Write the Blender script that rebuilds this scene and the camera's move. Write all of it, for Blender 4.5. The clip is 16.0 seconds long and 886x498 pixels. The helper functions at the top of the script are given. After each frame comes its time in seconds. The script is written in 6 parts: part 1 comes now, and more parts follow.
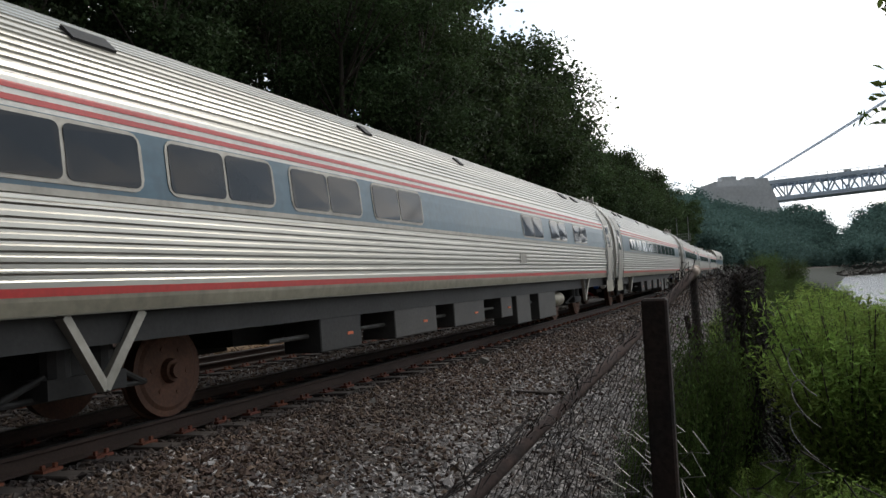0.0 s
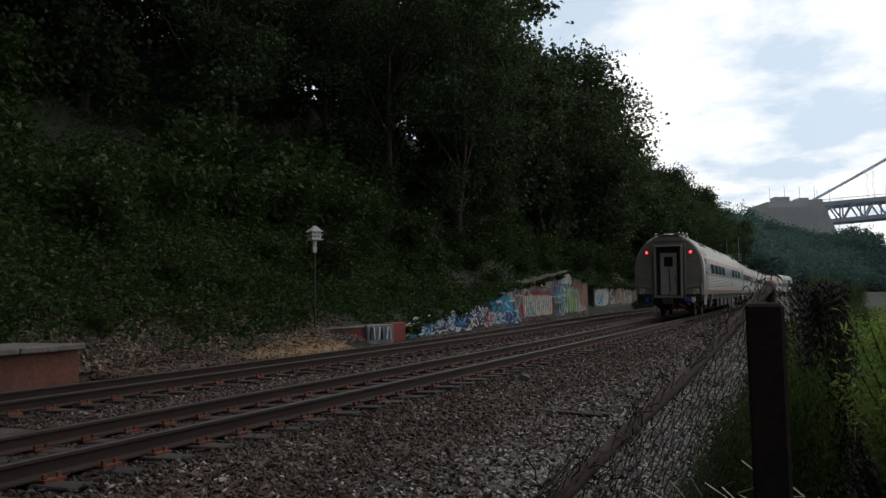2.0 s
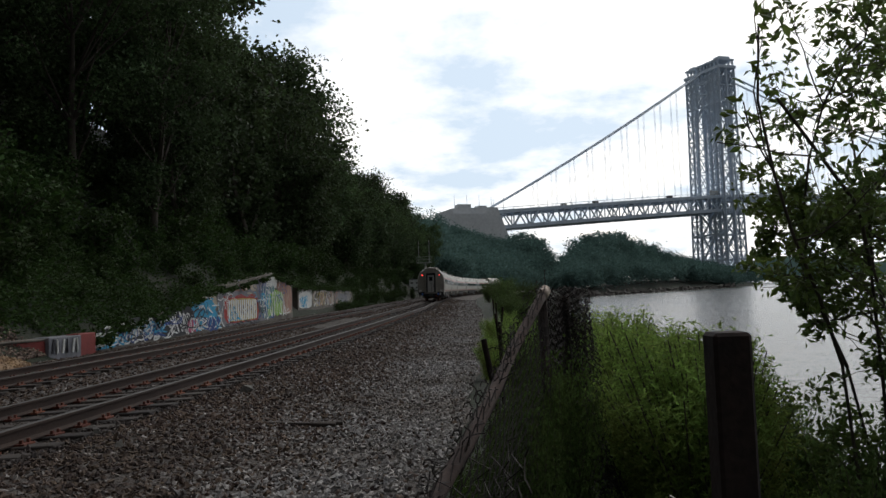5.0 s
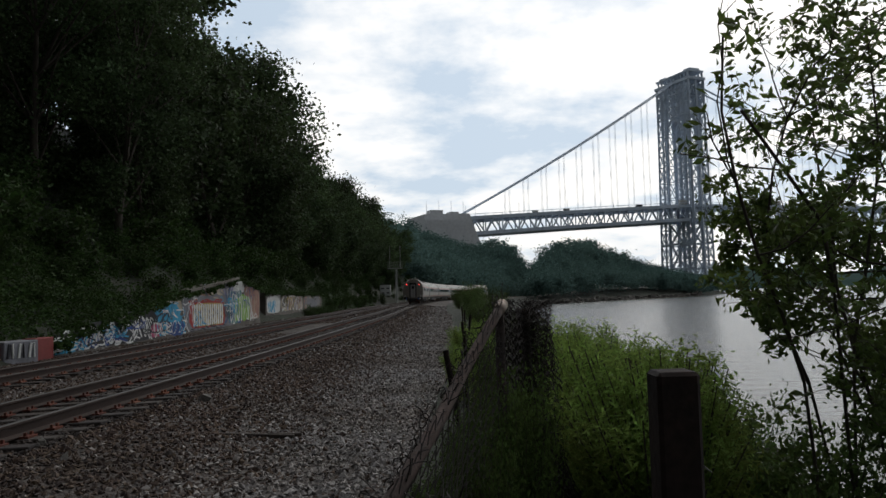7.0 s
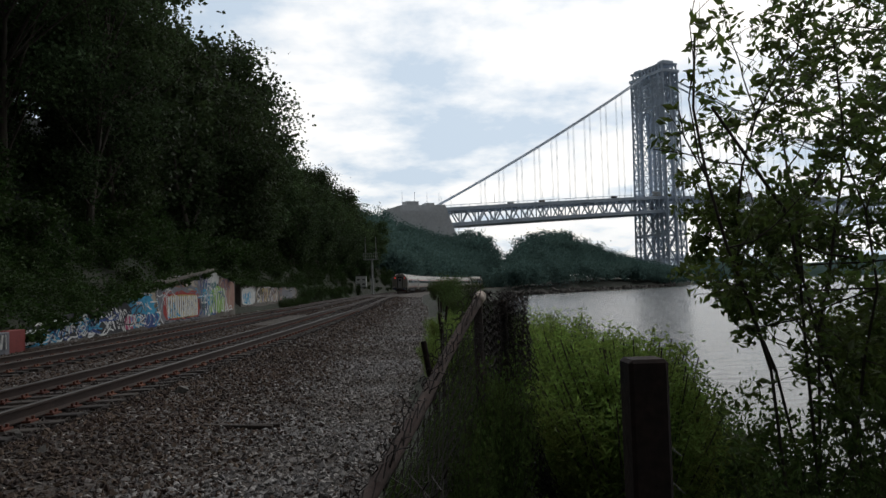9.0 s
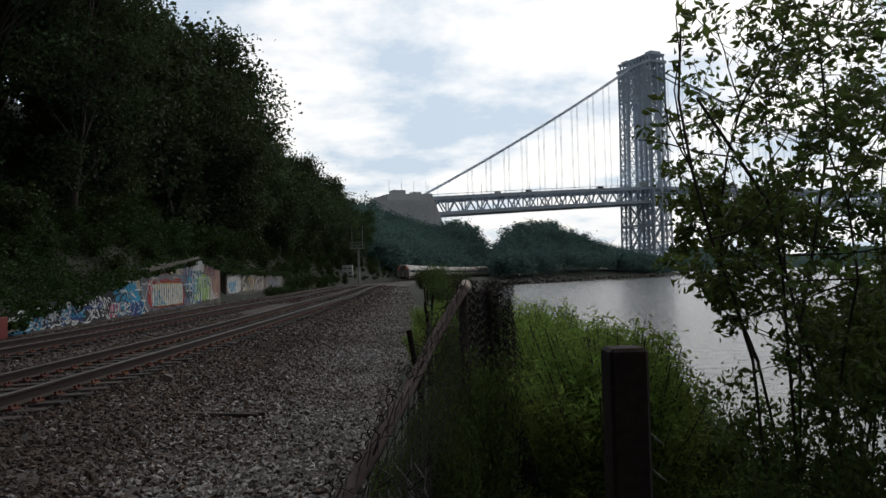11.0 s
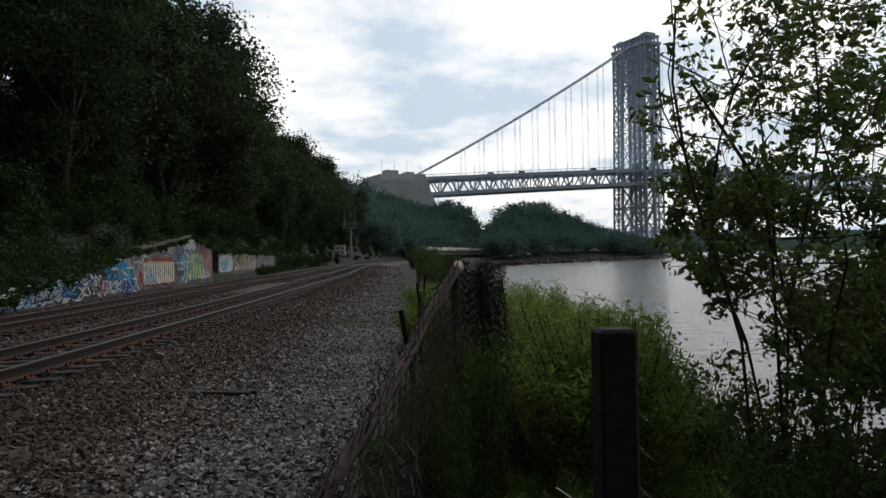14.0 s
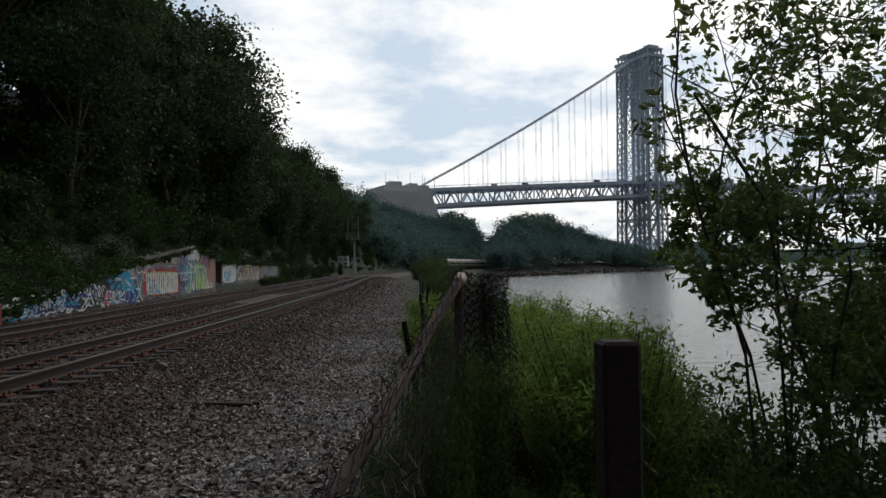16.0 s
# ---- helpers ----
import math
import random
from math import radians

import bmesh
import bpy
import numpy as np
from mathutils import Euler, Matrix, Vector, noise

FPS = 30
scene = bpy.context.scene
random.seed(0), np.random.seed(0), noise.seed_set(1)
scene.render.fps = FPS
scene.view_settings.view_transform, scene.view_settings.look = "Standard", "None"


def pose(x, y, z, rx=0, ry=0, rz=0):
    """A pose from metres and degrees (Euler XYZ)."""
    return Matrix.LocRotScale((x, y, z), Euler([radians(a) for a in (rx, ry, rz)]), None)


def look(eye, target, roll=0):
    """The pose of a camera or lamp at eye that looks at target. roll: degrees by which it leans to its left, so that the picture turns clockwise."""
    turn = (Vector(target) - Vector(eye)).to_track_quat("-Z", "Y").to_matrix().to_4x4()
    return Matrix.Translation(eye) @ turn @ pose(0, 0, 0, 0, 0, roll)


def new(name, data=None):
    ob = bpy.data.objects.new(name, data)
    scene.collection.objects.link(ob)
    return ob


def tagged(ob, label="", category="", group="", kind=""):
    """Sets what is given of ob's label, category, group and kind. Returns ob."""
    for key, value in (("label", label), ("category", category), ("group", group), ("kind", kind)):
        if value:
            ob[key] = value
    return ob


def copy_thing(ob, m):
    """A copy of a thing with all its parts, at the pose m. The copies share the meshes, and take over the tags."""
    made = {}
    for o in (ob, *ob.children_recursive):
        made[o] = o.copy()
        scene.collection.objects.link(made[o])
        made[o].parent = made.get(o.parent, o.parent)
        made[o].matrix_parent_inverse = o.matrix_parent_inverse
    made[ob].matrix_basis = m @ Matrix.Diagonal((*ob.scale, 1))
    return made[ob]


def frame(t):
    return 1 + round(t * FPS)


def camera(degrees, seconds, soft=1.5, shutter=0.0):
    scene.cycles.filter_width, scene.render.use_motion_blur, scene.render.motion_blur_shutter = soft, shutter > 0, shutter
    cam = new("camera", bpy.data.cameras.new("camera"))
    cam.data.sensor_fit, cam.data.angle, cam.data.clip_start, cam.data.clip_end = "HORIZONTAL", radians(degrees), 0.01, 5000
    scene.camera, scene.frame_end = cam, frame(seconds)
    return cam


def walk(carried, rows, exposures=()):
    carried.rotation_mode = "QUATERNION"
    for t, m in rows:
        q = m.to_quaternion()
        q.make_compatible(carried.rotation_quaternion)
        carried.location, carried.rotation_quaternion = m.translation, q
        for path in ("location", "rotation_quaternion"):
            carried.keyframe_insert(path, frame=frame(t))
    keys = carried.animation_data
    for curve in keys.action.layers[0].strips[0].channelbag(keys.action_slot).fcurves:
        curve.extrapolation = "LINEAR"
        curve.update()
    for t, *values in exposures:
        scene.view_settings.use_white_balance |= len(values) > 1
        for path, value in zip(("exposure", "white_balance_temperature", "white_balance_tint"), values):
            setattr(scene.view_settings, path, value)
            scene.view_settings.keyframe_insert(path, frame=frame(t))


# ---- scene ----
cam = camera(60.4, 16.0)
PATH = [
    (0, (0.548, -0.905, 1.448), (-0.149, 0.968, 1.535), -2.9),
    (0.5, (0.570, -0.65, 1.524), (-0.067, 1.235, 1.731), -1.2),
    (1, (0.519, -0.455, 1.409), (-0.05, 1.46, 1.51), -1.6),
    (1.5, (0.455, -0.337, 1.398), (-0.111, 1.577, 1.512), -0.8),
    (2, (0.385, -0.346, 1.4), (-0.417, 1.482, 1.527), -1.2),
    (2.5, (0.283, -0.196, 1.404), (-0.266, 1.723, 1.521), -2.1),
    (3, (0.055, -0.15, 1.407), (-0.267, 1.821, 1.511), -2.9),
    (3.5, (-0.147, -0.194, 1.46), (-0.393, 1.788, 1.556), -2.1),
    (4, (-0.190, -0.23, 1.490), (-0.428, 1.751, 1.618), -2.4),
    (4.5, (-0.164, -0.165, 1.466), (-0.305, 1.826, 1.583), -3.1),
    (4.7, (-0.137, -0.158, 1.466), (-0.21, 1.838, 1.574), -2.8),
    (6.8, (-0.021, -0.028, 1.506), (-0.008, 1.967, 1.638), -1.1),
    (7, (-0.012, 0.005, 1.504), (0.021, 2.001, 1.625), -1.6),
    (7.5, (-0.041, -0.101, 1.51), (0.028, 1.894, 1.64), -1.2),
    (8, (-0.046, -0.121, 1.511), (0.035, 1.874, 1.626), -1.5),
    (8.5, (-0.028, -0.053, 1.507), (0.057, 1.942, 1.614), -1.5),
    (9, (-0.035, -0.082, 1.509), (0.061, 1.913, 1.605), -1.7),
    (11.5, (-0.028, -0.087, 1.508), (0.105, 1.907, 1.566), -1.4),
    (12, (-0.029, -0.09, 1.509), (0.102, 1.905, 1.558), -1.5),
    (12.5, (-0.028, -0.087, 1.508), (0.103, 1.908, 1.55), -1.4),
    (13, (-0.029, -0.095, 1.509), (0.106, 1.901, 1.528), -1.1),
    (13.5, (-0.028, -0.084, 1.508), (0.128, 1.909, 1.524), -1.6),
    (14, (-0.03, -0.096, 1.509), (0.119, 1.898, 1.524), -1.0),
    (14.5, (-0.028, -0.086, 1.508), (0.127, 1.908, 1.519), -1.0),
    (15, (-0.029, -0.093, 1.509), (0.122, 1.901, 1.53), -0.8),
    (15.5, (-0.029, -0.092, 1.509), (0.113, 1.903, 1.539), -0.8),
    (16, (-0.03, -0.097, 1.509), (0.111, 1.897, 1.554), -0.8),
]
walk(cam, [(t, look(eye, target, roll)) for t, eye, target, roll in PATH],
     exposures=[(0, 0.68), (0.3, 0.48), (0.6, 0.06), (1.0, -0.04), (2.0, 0.0), (3.0, 0.20), (3.5, 0.20), (4.7, 0.12), (7.0, -0.13), (16.0, -0.13)])

# ---- light ----
SUN_EL, SUN_AZ = 46.0, 24.0      # degrees above the horizon, degrees to the right of +y
sun_dir = Vector((math.sin(radians(SUN_AZ)) * math.cos(radians(SUN_EL)), math.cos(radians(SUN_AZ)) * math.cos(radians(SUN_EL)), math.sin(radians(SUN_EL))))


def make_world():
    w = bpy.data.worlds.new("sky")
    scene.world = w
    w.use_nodes = True
    nt = w.node_tree
    nt.nodes.clear()
    N, L = nt.nodes.new, nt.links.new
    out = N("ShaderNodeOutputWorld")
    sky = N("ShaderNodeTexSky")
    sky.sky_type, sky.sun_disc = "NISHITA", False
    sky.sun_elevation, sky.sun_rotation = radians(SUN_EL), radians(SUN_AZ)
    sky.dust_density = 3.0
    bg_sky = N("ShaderNodeBackground")
    bg_sky.inputs[1].default_value = 0.10
    L(sky.outputs[0], bg_sky.inputs[0])
    tc = N("ShaderNodeTexCoord")
    # cloud layer, flattened towards the horizon
    sep = N("ShaderNodeSeparateXYZ")
    L(tc.outputs["Generated"], sep.inputs[0])
    up = N("ShaderNodeMath"); up.operation = "ADD"; up.inputs[1].default_value = 0.22
    L(sep.outputs[2], up.inputs[0])
    com = N("ShaderNodeCombineXYZ")
    for i in (0, 1):
        d = N("ShaderNodeMath"); d.operation = "DIVIDE"
        L(sep.outputs[i], d.inputs[0]); L(up.outputs[0], d.inputs[1])
        L(d.outputs[0], com.inputs[i])
    noi = N("ShaderNodeTexNoise")
    noi.inputs["Scale"].default_value, noi.inputs["Detail"].default_value, noi.inputs["Roughness"].default_value = 1.9, 9, 0.58
    mp = N("ShaderNodeMapping"); mp.inputs["Location"].default_value = (4.3, 1.15, 0)
    L(com.outputs[0], mp.inputs[0]); L(mp.outputs[0], noi.inputs["Vector"])
    rmp = N("ShaderNodeValToRGB")
    rmp.color_ramp.elements[0].position, rmp.color_ramp.elements[0].color = 0.40, (0.50, 0.60, 0.71, 1)
    rmp.color_ramp.elements[1].position, rmp.color_ramp.elements[1].color = 0.58, (1.0, 0.98, 0.95, 1)
    L(noi.outputs["Fac"], rmp.inputs[0])
    # brighter around the veiled sun
    dot = N("ShaderNodeVectorMath"); dot.operation = "DOT_PRODUCT"
    dot.inputs[1].default_value = Vector((sun_dir.x, sun_dir.y, 0.30)).normalized()
    nrm = N("ShaderNodeVectorMath"); nrm.operation = "NORMALIZE"
    L(tc.outputs["Generated"], nrm.inputs[0]); L(nrm.outputs[0], dot.inputs[0])
    mr = N("ShaderNodeMapRange"); mr.interpolation_type = "SMOOTHSTEP"
    mr.inputs["From Min"].default_value, mr.inputs["From Max"].default_value = -0.25, 0.95
    mr.inputs["To Min"].default_value, mr.inputs["To Max"].default_value = CLOUD_LOW, CLOUD_HIGH
    L(dot.outputs["Value"], mr.inputs["Value"])
    bg_cl = N("ShaderNodeBackground")
    L(rmp.outputs[0], bg_cl.inputs[0]); L(mr.outputs[0], bg_cl.inputs[1])
    mix = N("ShaderNodeMixShader"); mix.inputs[0].default_value = 0.9
    L(bg_sky.outputs[0], mix.inputs[1]); L(bg_cl.outputs[0], mix.inputs[2])
    L(mix.outputs[0], out.inputs[0])


CLOUD_LOW, CLOUD_HIGH = 0.13, 1.30
make_world()
sun = new("sun", bpy.data.lights.new("sun", "SUN"))
sun.data.energy, sun.data.angle, sun.data.color = 0.5, radians(12), (1.0, 0.95, 0.88)
sun.matrix_world = look(sun_dir * 100, (0, 0, 0))


# ---- materials ----
def mat(name, color, rough=0.7, metal=0.0, var=0.25, scale=3.0, fine=40.0, bump=0.3, dist=0.01, spec=0.5, color2=None, island=0.0,
        translucent=0.0, random_ob=0.0, stretch=None, emission=None, amount=0.5):
    """A procedural surface: two scales of variation in colour, and a fine relief."""
    m = bpy.data.materials.new(name)
    m.use_nodes = True
    nt = m.node_tree
    nt.nodes.clear()
    N, L = nt.nodes.new, nt.links.new
    out, bs = N("ShaderNodeOutputMaterial"), N("ShaderNodeBsdfPrincipled")
    bs.inputs["Roughness"].default_value, bs.inputs["Metallic"].default_value = rough, metal
    bs.inputs["Specular IOR Level"].default_value = spec
    tc = N("ShaderNodeTexCoord")
    vec = tc.outputs["Object"]
    if stretch:
        mp = N("ShaderNodeMapping"); mp.inputs["Scale"].default_value = stretch
        L(vec, mp.inputs[0]); vec = mp.outputs[0]
    big, small = N("ShaderNodeTexNoise"), N("ShaderNodeTexNoise")
    big.inputs["Scale"].default_value, small.inputs["Scale"].default_value = scale, fine
    big.inputs["Detail"].default_value, small.inputs["Detail"].default_value = 5, 4
    L(vec, big.inputs["Vector"]); L(vec, small.inputs["Vector"])
    c2 = color2 or tuple(c * (1 - var) for c in color)
    mx = N("ShaderNodeMix"); mx.data_type = "RGBA"
    mr = N("ShaderNodeMapRange")
    mr.inputs["From Min"].default_value, mr.inputs["From Max"].default_value = amount - 0.15, amount + 0.15
    L(big.outputs["Fac"], mr.inputs["Value"]); L(mr.outputs[0], mx.inputs["Factor"])
    mx.inputs["A"].default_value, mx.inputs["B"].default_value = (*color, 1), (*c2, 1)
    col = mx.outputs["Result"]
    hs = N("ShaderNodeHueSaturation")
    mv = N("ShaderNodeMapRange")
    mv.inputs["From Min"].default_value, mv.inputs["From Max"].default_value = 0.25, 0.75
    mv.inputs["To Min"].default_value, mv.inputs["To Max"].default_value = 1 - var, 1 + var
    L(small.outputs["Fac"], mv.inputs["Value"]); L(mv.outputs[0], hs.inputs["Value"]); L(col, hs.inputs["Color"])
    col = hs.outputs["Color"]
    for amt, node, sock in ((island, "ShaderNodeNewGeometry", "Random Per Island"), (random_ob, "ShaderNodeObjectInfo", "Random")):
        if amt:
            g = N(node)
            h2, m2 = N("ShaderNodeHueSaturation"), N("ShaderNodeMapRange")
            m2.inputs["To Min"].default_value, m2.inputs["To Max"].default_value = 1 - amt, 1 + amt
            L(g.outputs[sock], m2.inputs["Value"]); L(m2.outputs[0], h2.inputs["Value"])
            m3 = N("ShaderNodeMapRange")
            m3.inputs["To Min"].default_value, m3.inputs["To Max"].default_value = 0.5 - 0.035 * amt, 0.5 + 0.02 * amt
            L(g.outputs[sock], m3.inputs["Value"]); L(m3.outputs[0], h2.inputs["Hue"])
            L(col, h2.inputs["Color"]); col = h2.outputs["Color"]
    L(col, bs.inputs["Base Color"])
    if bump:
        b = N("ShaderNodeBump"); b.inputs["Strength"].default_value, b.inputs["Distance"].default_value = bump, dist
        L(small.outputs["Fac"], b.inputs["Height"]); L(b.outputs[0], bs.inputs["Normal"])
    if emission:
        bs.inputs["Emission Color"].default_value, bs.inputs["Emission Strength"].default_value = (*emission[0], 1), emission[1]
    shader = bs.outputs[0]
    if translucent:
        tr, ms = N("ShaderNodeBsdfTranslucent"), N("ShaderNodeMixShader")
        L(col, tr.inputs["Color"]); ms.inputs[0].default_value = translucent
        L(shader, ms.inputs[1]); L(tr.outputs[0], ms.inputs[2]); shader = ms.outputs[0]
    L(shader, out.inputs["Surface"])
    return m


STEEL = mat("stainless_steel", (0.42, 0.405, 0.365), 0.33, 1.0, 0.10, 0.8, 14, 0.05, 0.002, stretch=(1, 0.12, 1))
STEEL_DULL = mat("dull_steel", (0.33, 0.31, 0.27), 0.5, 0.6, 0.2, 1.2, 9, 0.05, 0.003)
END_PAINT = mat("grey_end_paint", (0.27, 0.25, 0.215), 0.5, 0.1, 0.2, 1.4, 12, 0.05)
PALE_DOOR = mat("pale_door_steel", (0.42, 0.41, 0.39), 0.5, 0.1, 0.2, 1.6, 14, 0.05)
BLUE = mat("blue_paint", (0.022, 0.075, 0.115), 0.3, 0.0, 0.2, 0.7, 9, 0.02, color2=(0.045, 0.095, 0.125))
RED = mat("red_paint", (0.45, 0.035, 0.03), 0.4, 0.0, 0.15, 1, 20, 0.02)
SILL = mat("dirty_cream_paint", (0.27, 0.245, 0.185), 0.45, 0.3, 0.2, 0.9, 10, 0.03)
WHITE = mat("white_paint", (0.62, 0.60, 0.55), 0.4, 0.0, 0.12, 1, 14, 0.02)
GLASS_DARK = mat("tinted_glass", (0.012, 0.014, 0.017), 0.06, 0.0, 0.1, 1, 5, 0.0, spec=0.25)
RUBBER = mat("black_rubber", (0.015, 0.015, 0.015), 0.7, 0.0, 0.2, 4, 30, 0.2)
UNDER = mat("underframe_black", (0.022, 0.021, 0.02), 0.75, 0.0, 0.3, 2, 20, 0.2)
EQUIP = mat("equipment_grey", (0.050, 0.047, 0.043), 0.7, 0.0, 0.25, 2, 25, 0.1)
WHEEL = mat("wheel_rust", (0.10, 0.045, 0.026), 0.8, 0.2, 0.3, 3, 40, 0.2)
ORANGE = mat("orange_decal", (0.6, 0.12, 0.03), 0.5)
HOSE_BLUE = mat("blue_plastic", (0.02, 0.10, 0.40), 0.4)
TAIL = mat("tail_light", (0.5, 0.02, 0.02), 0.3, emission=((1.0, 0.06, 0.05), 3.0))
RAILTOP = mat("worn_rail_steel", (0.065, 0.06, 0.057), 0.5, 0.7, 0.15, 2, 30, 0.05, stretch=(1, 0.1, 1))
RAILRUST = mat("rail_rust", (0.040, 0.023, 0.017), 0.85, 0.2, 0.3, 2, 40, 0.3)
TIE = mat("creosoted_timber", (0.040, 0.030, 0.024), 0.9, 0, 0.35, 3, 30, 0.5, stretch=(0.2, 1, 1), random_ob=0.35)
PLATE = mat("rusty_plate", (0.16, 0.050, 0.026), 0.85, 0.2, 0.35, 4, 50, 0.4, random_ob=0.3)
BALLAST = mat("ballast", (0.085, 0.071, 0.062), 0.9, 0, 0.5, 0.5, 14, 1.0, 0.08, color2=(0.050, 0.038, 0.030))
STONE = mat("ballast_stone", (0.28, 0.265, 0.255), 0.85, 0, 0.2, 0.35, 60, 0.4, 0.004, color2=(0.18, 0.155, 0.135), island=0.6)
STONE_BROWN = mat("rusty_ballast_stone", (0.080, 0.050, 0.035), 0.88, 0, 0.25, 0.5, 60, 0.4, 0.004, color2=(0.055, 0.036, 0.025), island=0.65)
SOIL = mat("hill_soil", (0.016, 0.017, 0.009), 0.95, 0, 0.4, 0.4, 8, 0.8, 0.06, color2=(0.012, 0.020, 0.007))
# Oil stain and the deep shade between the rails, both in one dark colour.
STONE_OILY_SHADED = mat("oily_shaded_stone", (0.040, 0.026, 0.019), 0.8, 0, 0.25, 0.5, 60, 0.4, 0.004, color2=(0.022, 0.015, 0.012), island=0.6)
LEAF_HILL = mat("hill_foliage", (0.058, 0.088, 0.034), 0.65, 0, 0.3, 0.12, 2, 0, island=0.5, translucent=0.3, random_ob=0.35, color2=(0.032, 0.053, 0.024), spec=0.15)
# Aerial haze is painted into this paler, bluer leaf colour.
LEAF_FAR_HAZED = mat("hazed_far_foliage", (0.115, 0.185, 0.165), 0.9, 0, 0.25, 0.03, 0.6, 0, island=0.3, translucent=0.4, color2=(0.085, 0.145, 0.13), spec=0.05)
LEAF_SHRUB = mat("shrub_foliage", (0.075, 0.118, 0.034), 0.6, 0, 0.25, 0.5, 5, 0, island=0.5, translucent=0.4, random_ob=0.3, spec=0.15)
LEAF_BUSH = mat("bush_foliage", (0.037, 0.068, 0.018), 0.6, 0, 0.25, 0.5, 5, 0, island=0.5, translucent=0.3, random_ob=0.3, spec=0.15)
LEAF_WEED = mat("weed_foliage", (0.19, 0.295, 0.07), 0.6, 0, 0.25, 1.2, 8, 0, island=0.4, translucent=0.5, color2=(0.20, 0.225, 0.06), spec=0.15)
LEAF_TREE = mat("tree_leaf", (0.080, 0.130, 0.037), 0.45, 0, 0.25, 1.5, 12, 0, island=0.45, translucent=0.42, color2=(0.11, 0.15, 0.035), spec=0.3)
BARK = mat("bark", (0.065, 0.052, 0.040), 0.95, 0, 0.35, 3, 24, 0.8, 0.02, stretch=(1, 1, 0.25))
CONCRETE = mat("old_concrete", (0.16, 0.145, 0.125), 0.9, 0, 0.3, 0.9, 14, 0.5, 0.02, color2=(0.085, 0.07, 0.058))
# Stone lightened in its base colour to stand for the haze before it.
GRANITE_HAZED = mat("hazed_anchorage_stone", (0.72, 0.73, 0.74), 0.85, 0, 0.12, 0.05, 0.5, 0.1, 0.1)
# Grey steel, with the haze of distance mixed into the colour as pale blue.
BRIDGE_HAZED = mat("hazed_bridge_steel", (0.62, 0.70, 0.80), 0.55, 0.0, 0.15, 0.1, 1.2, 0)
FENCE_RUST = mat("fence_rust", (0.030, 0.018, 0.014), 0.9, 0.1, 0.35, 8, 70, 0.5, 0.004, color2=(0.015, 0.012, 0.011), spec=0.3)
WIRE = mat("weathered_wire", (0.022, 0.015, 0.012), 0.85, 0.1, 0.3, 10, 60, 0.2, island=0.3)
WIRE_BRIGHT = mat("galvanised_wire", (0.22, 0.21, 0.19), 0.55, 0.5, 0.2, 10, 60, 0.2)
BIRD_WHITE = mat("chalky_white_paint", (0.72, 0.73, 0.70), 0.7, 0, 0.12, 4, 30, 0.1)
ROCK = mat("shore_rock", (0.13, 0.12, 0.105), 0.9, 0, 0.35, 1, 9, 0.8, 0.05, island=0.3)


# ---- building blocks ----
def box(bm, c, s, rot=None):
    """A box of size s round c."""
    m = Matrix.Translation(c) @ (rot or Matrix()) @ Matrix.Diagonal((*s, 1))
    return bmesh.ops.create_cube(bm, size=1.0, matrix=m)["verts"]


def bar(bm, a, b, w, h=None):
    """A square bar from a to b."""
    a, b = Vector(a), Vector(b)
    d = b - a
    q = d.to_track_quat("Z", "Y").to_matrix().to_4x4()
    return box(bm, (a + b) / 2, (w, h or w, d.length), q)


def tube(bm, a, b, r1, r2=None, seg=8):
    a, b = Vector(a), Vector(b)
    d = b - a
    m = Matrix.Translation((a + b) / 2) @ d.to_track_quat("Z", "Y").to_matrix().to_4x4()
    return bmesh.ops.create_cone(bm, cap_ends=True, segments=seg, radius1=r1, radius2=r1 if r2 is None else r2, depth=d.length, matrix=m)["verts"]


def sweep(bm, pts, r, seg=10):
    """One bent pipe through the points."""
    pts = [Vector(p) for p in pts]
    rings = []
    for k, p in enumerate(pts):
        d = (pts[min(k + 1, len(pts) - 1)] - pts[max(k - 1, 0)]).normalized()
        a = d.cross(Vector((0.13, 0.31, 0.94))).normalized(); b = d.cross(a)
        rings.append([bm.verts.new(p + (a * math.cos(t) + b * math.sin(t)) * r) for t in np.linspace(0, 2 * math.pi, seg, endpoint=False)])
    for r0, r1 in zip(rings, rings[1:]):
        for i in range(seg):
            bm.faces.new((r0[i], r0[(i + 1) % seg], r1[(i + 1) % seg], r1[i]))
    bm.faces.new(rings[0]); bm.faces.new(list(reversed(rings[-1])))
    bmesh.ops.recalc_face_normals(bm, faces=bm.faces)


def mesh_of(name, bm, material, smooth=False, bevel=0.0):
    if bevel:
        bmesh.ops.bevel(bm, geom=list(bm.edges), offset=bevel, segments=1, affect="EDGES")
    me = bpy.data.meshes.new(name)
    bm.to_mesh(me)
    bm.free()
    me.materials.append(material)
    if smooth:
        me.shade_smooth()
    return me


def part(name, bm, material, parent, label="", smooth=False, bevel=0.0):
    ob = new(name, mesh_of(name, bm, material, smooth, bevel))
    ob.parent = parent
    return tagged(ob, label)


def thing(name, m=None):
    ob = new(name)
    if m is not None:
        ob.matrix_basis = m
    return ob


def raw_mesh(name, verts, faces, material, smooth=False):
    me = bpy.data.meshes.new(name)
    me.from_pydata(np.asarray(verts).tolist() if isinstance(verts, np.ndarray) else verts, [], np.asarray(faces).tolist() if isinstance(faces, np.ndarray) else faces)
    me.materials.append(material)
    if smooth:
        me.shade_smooth()
    return me


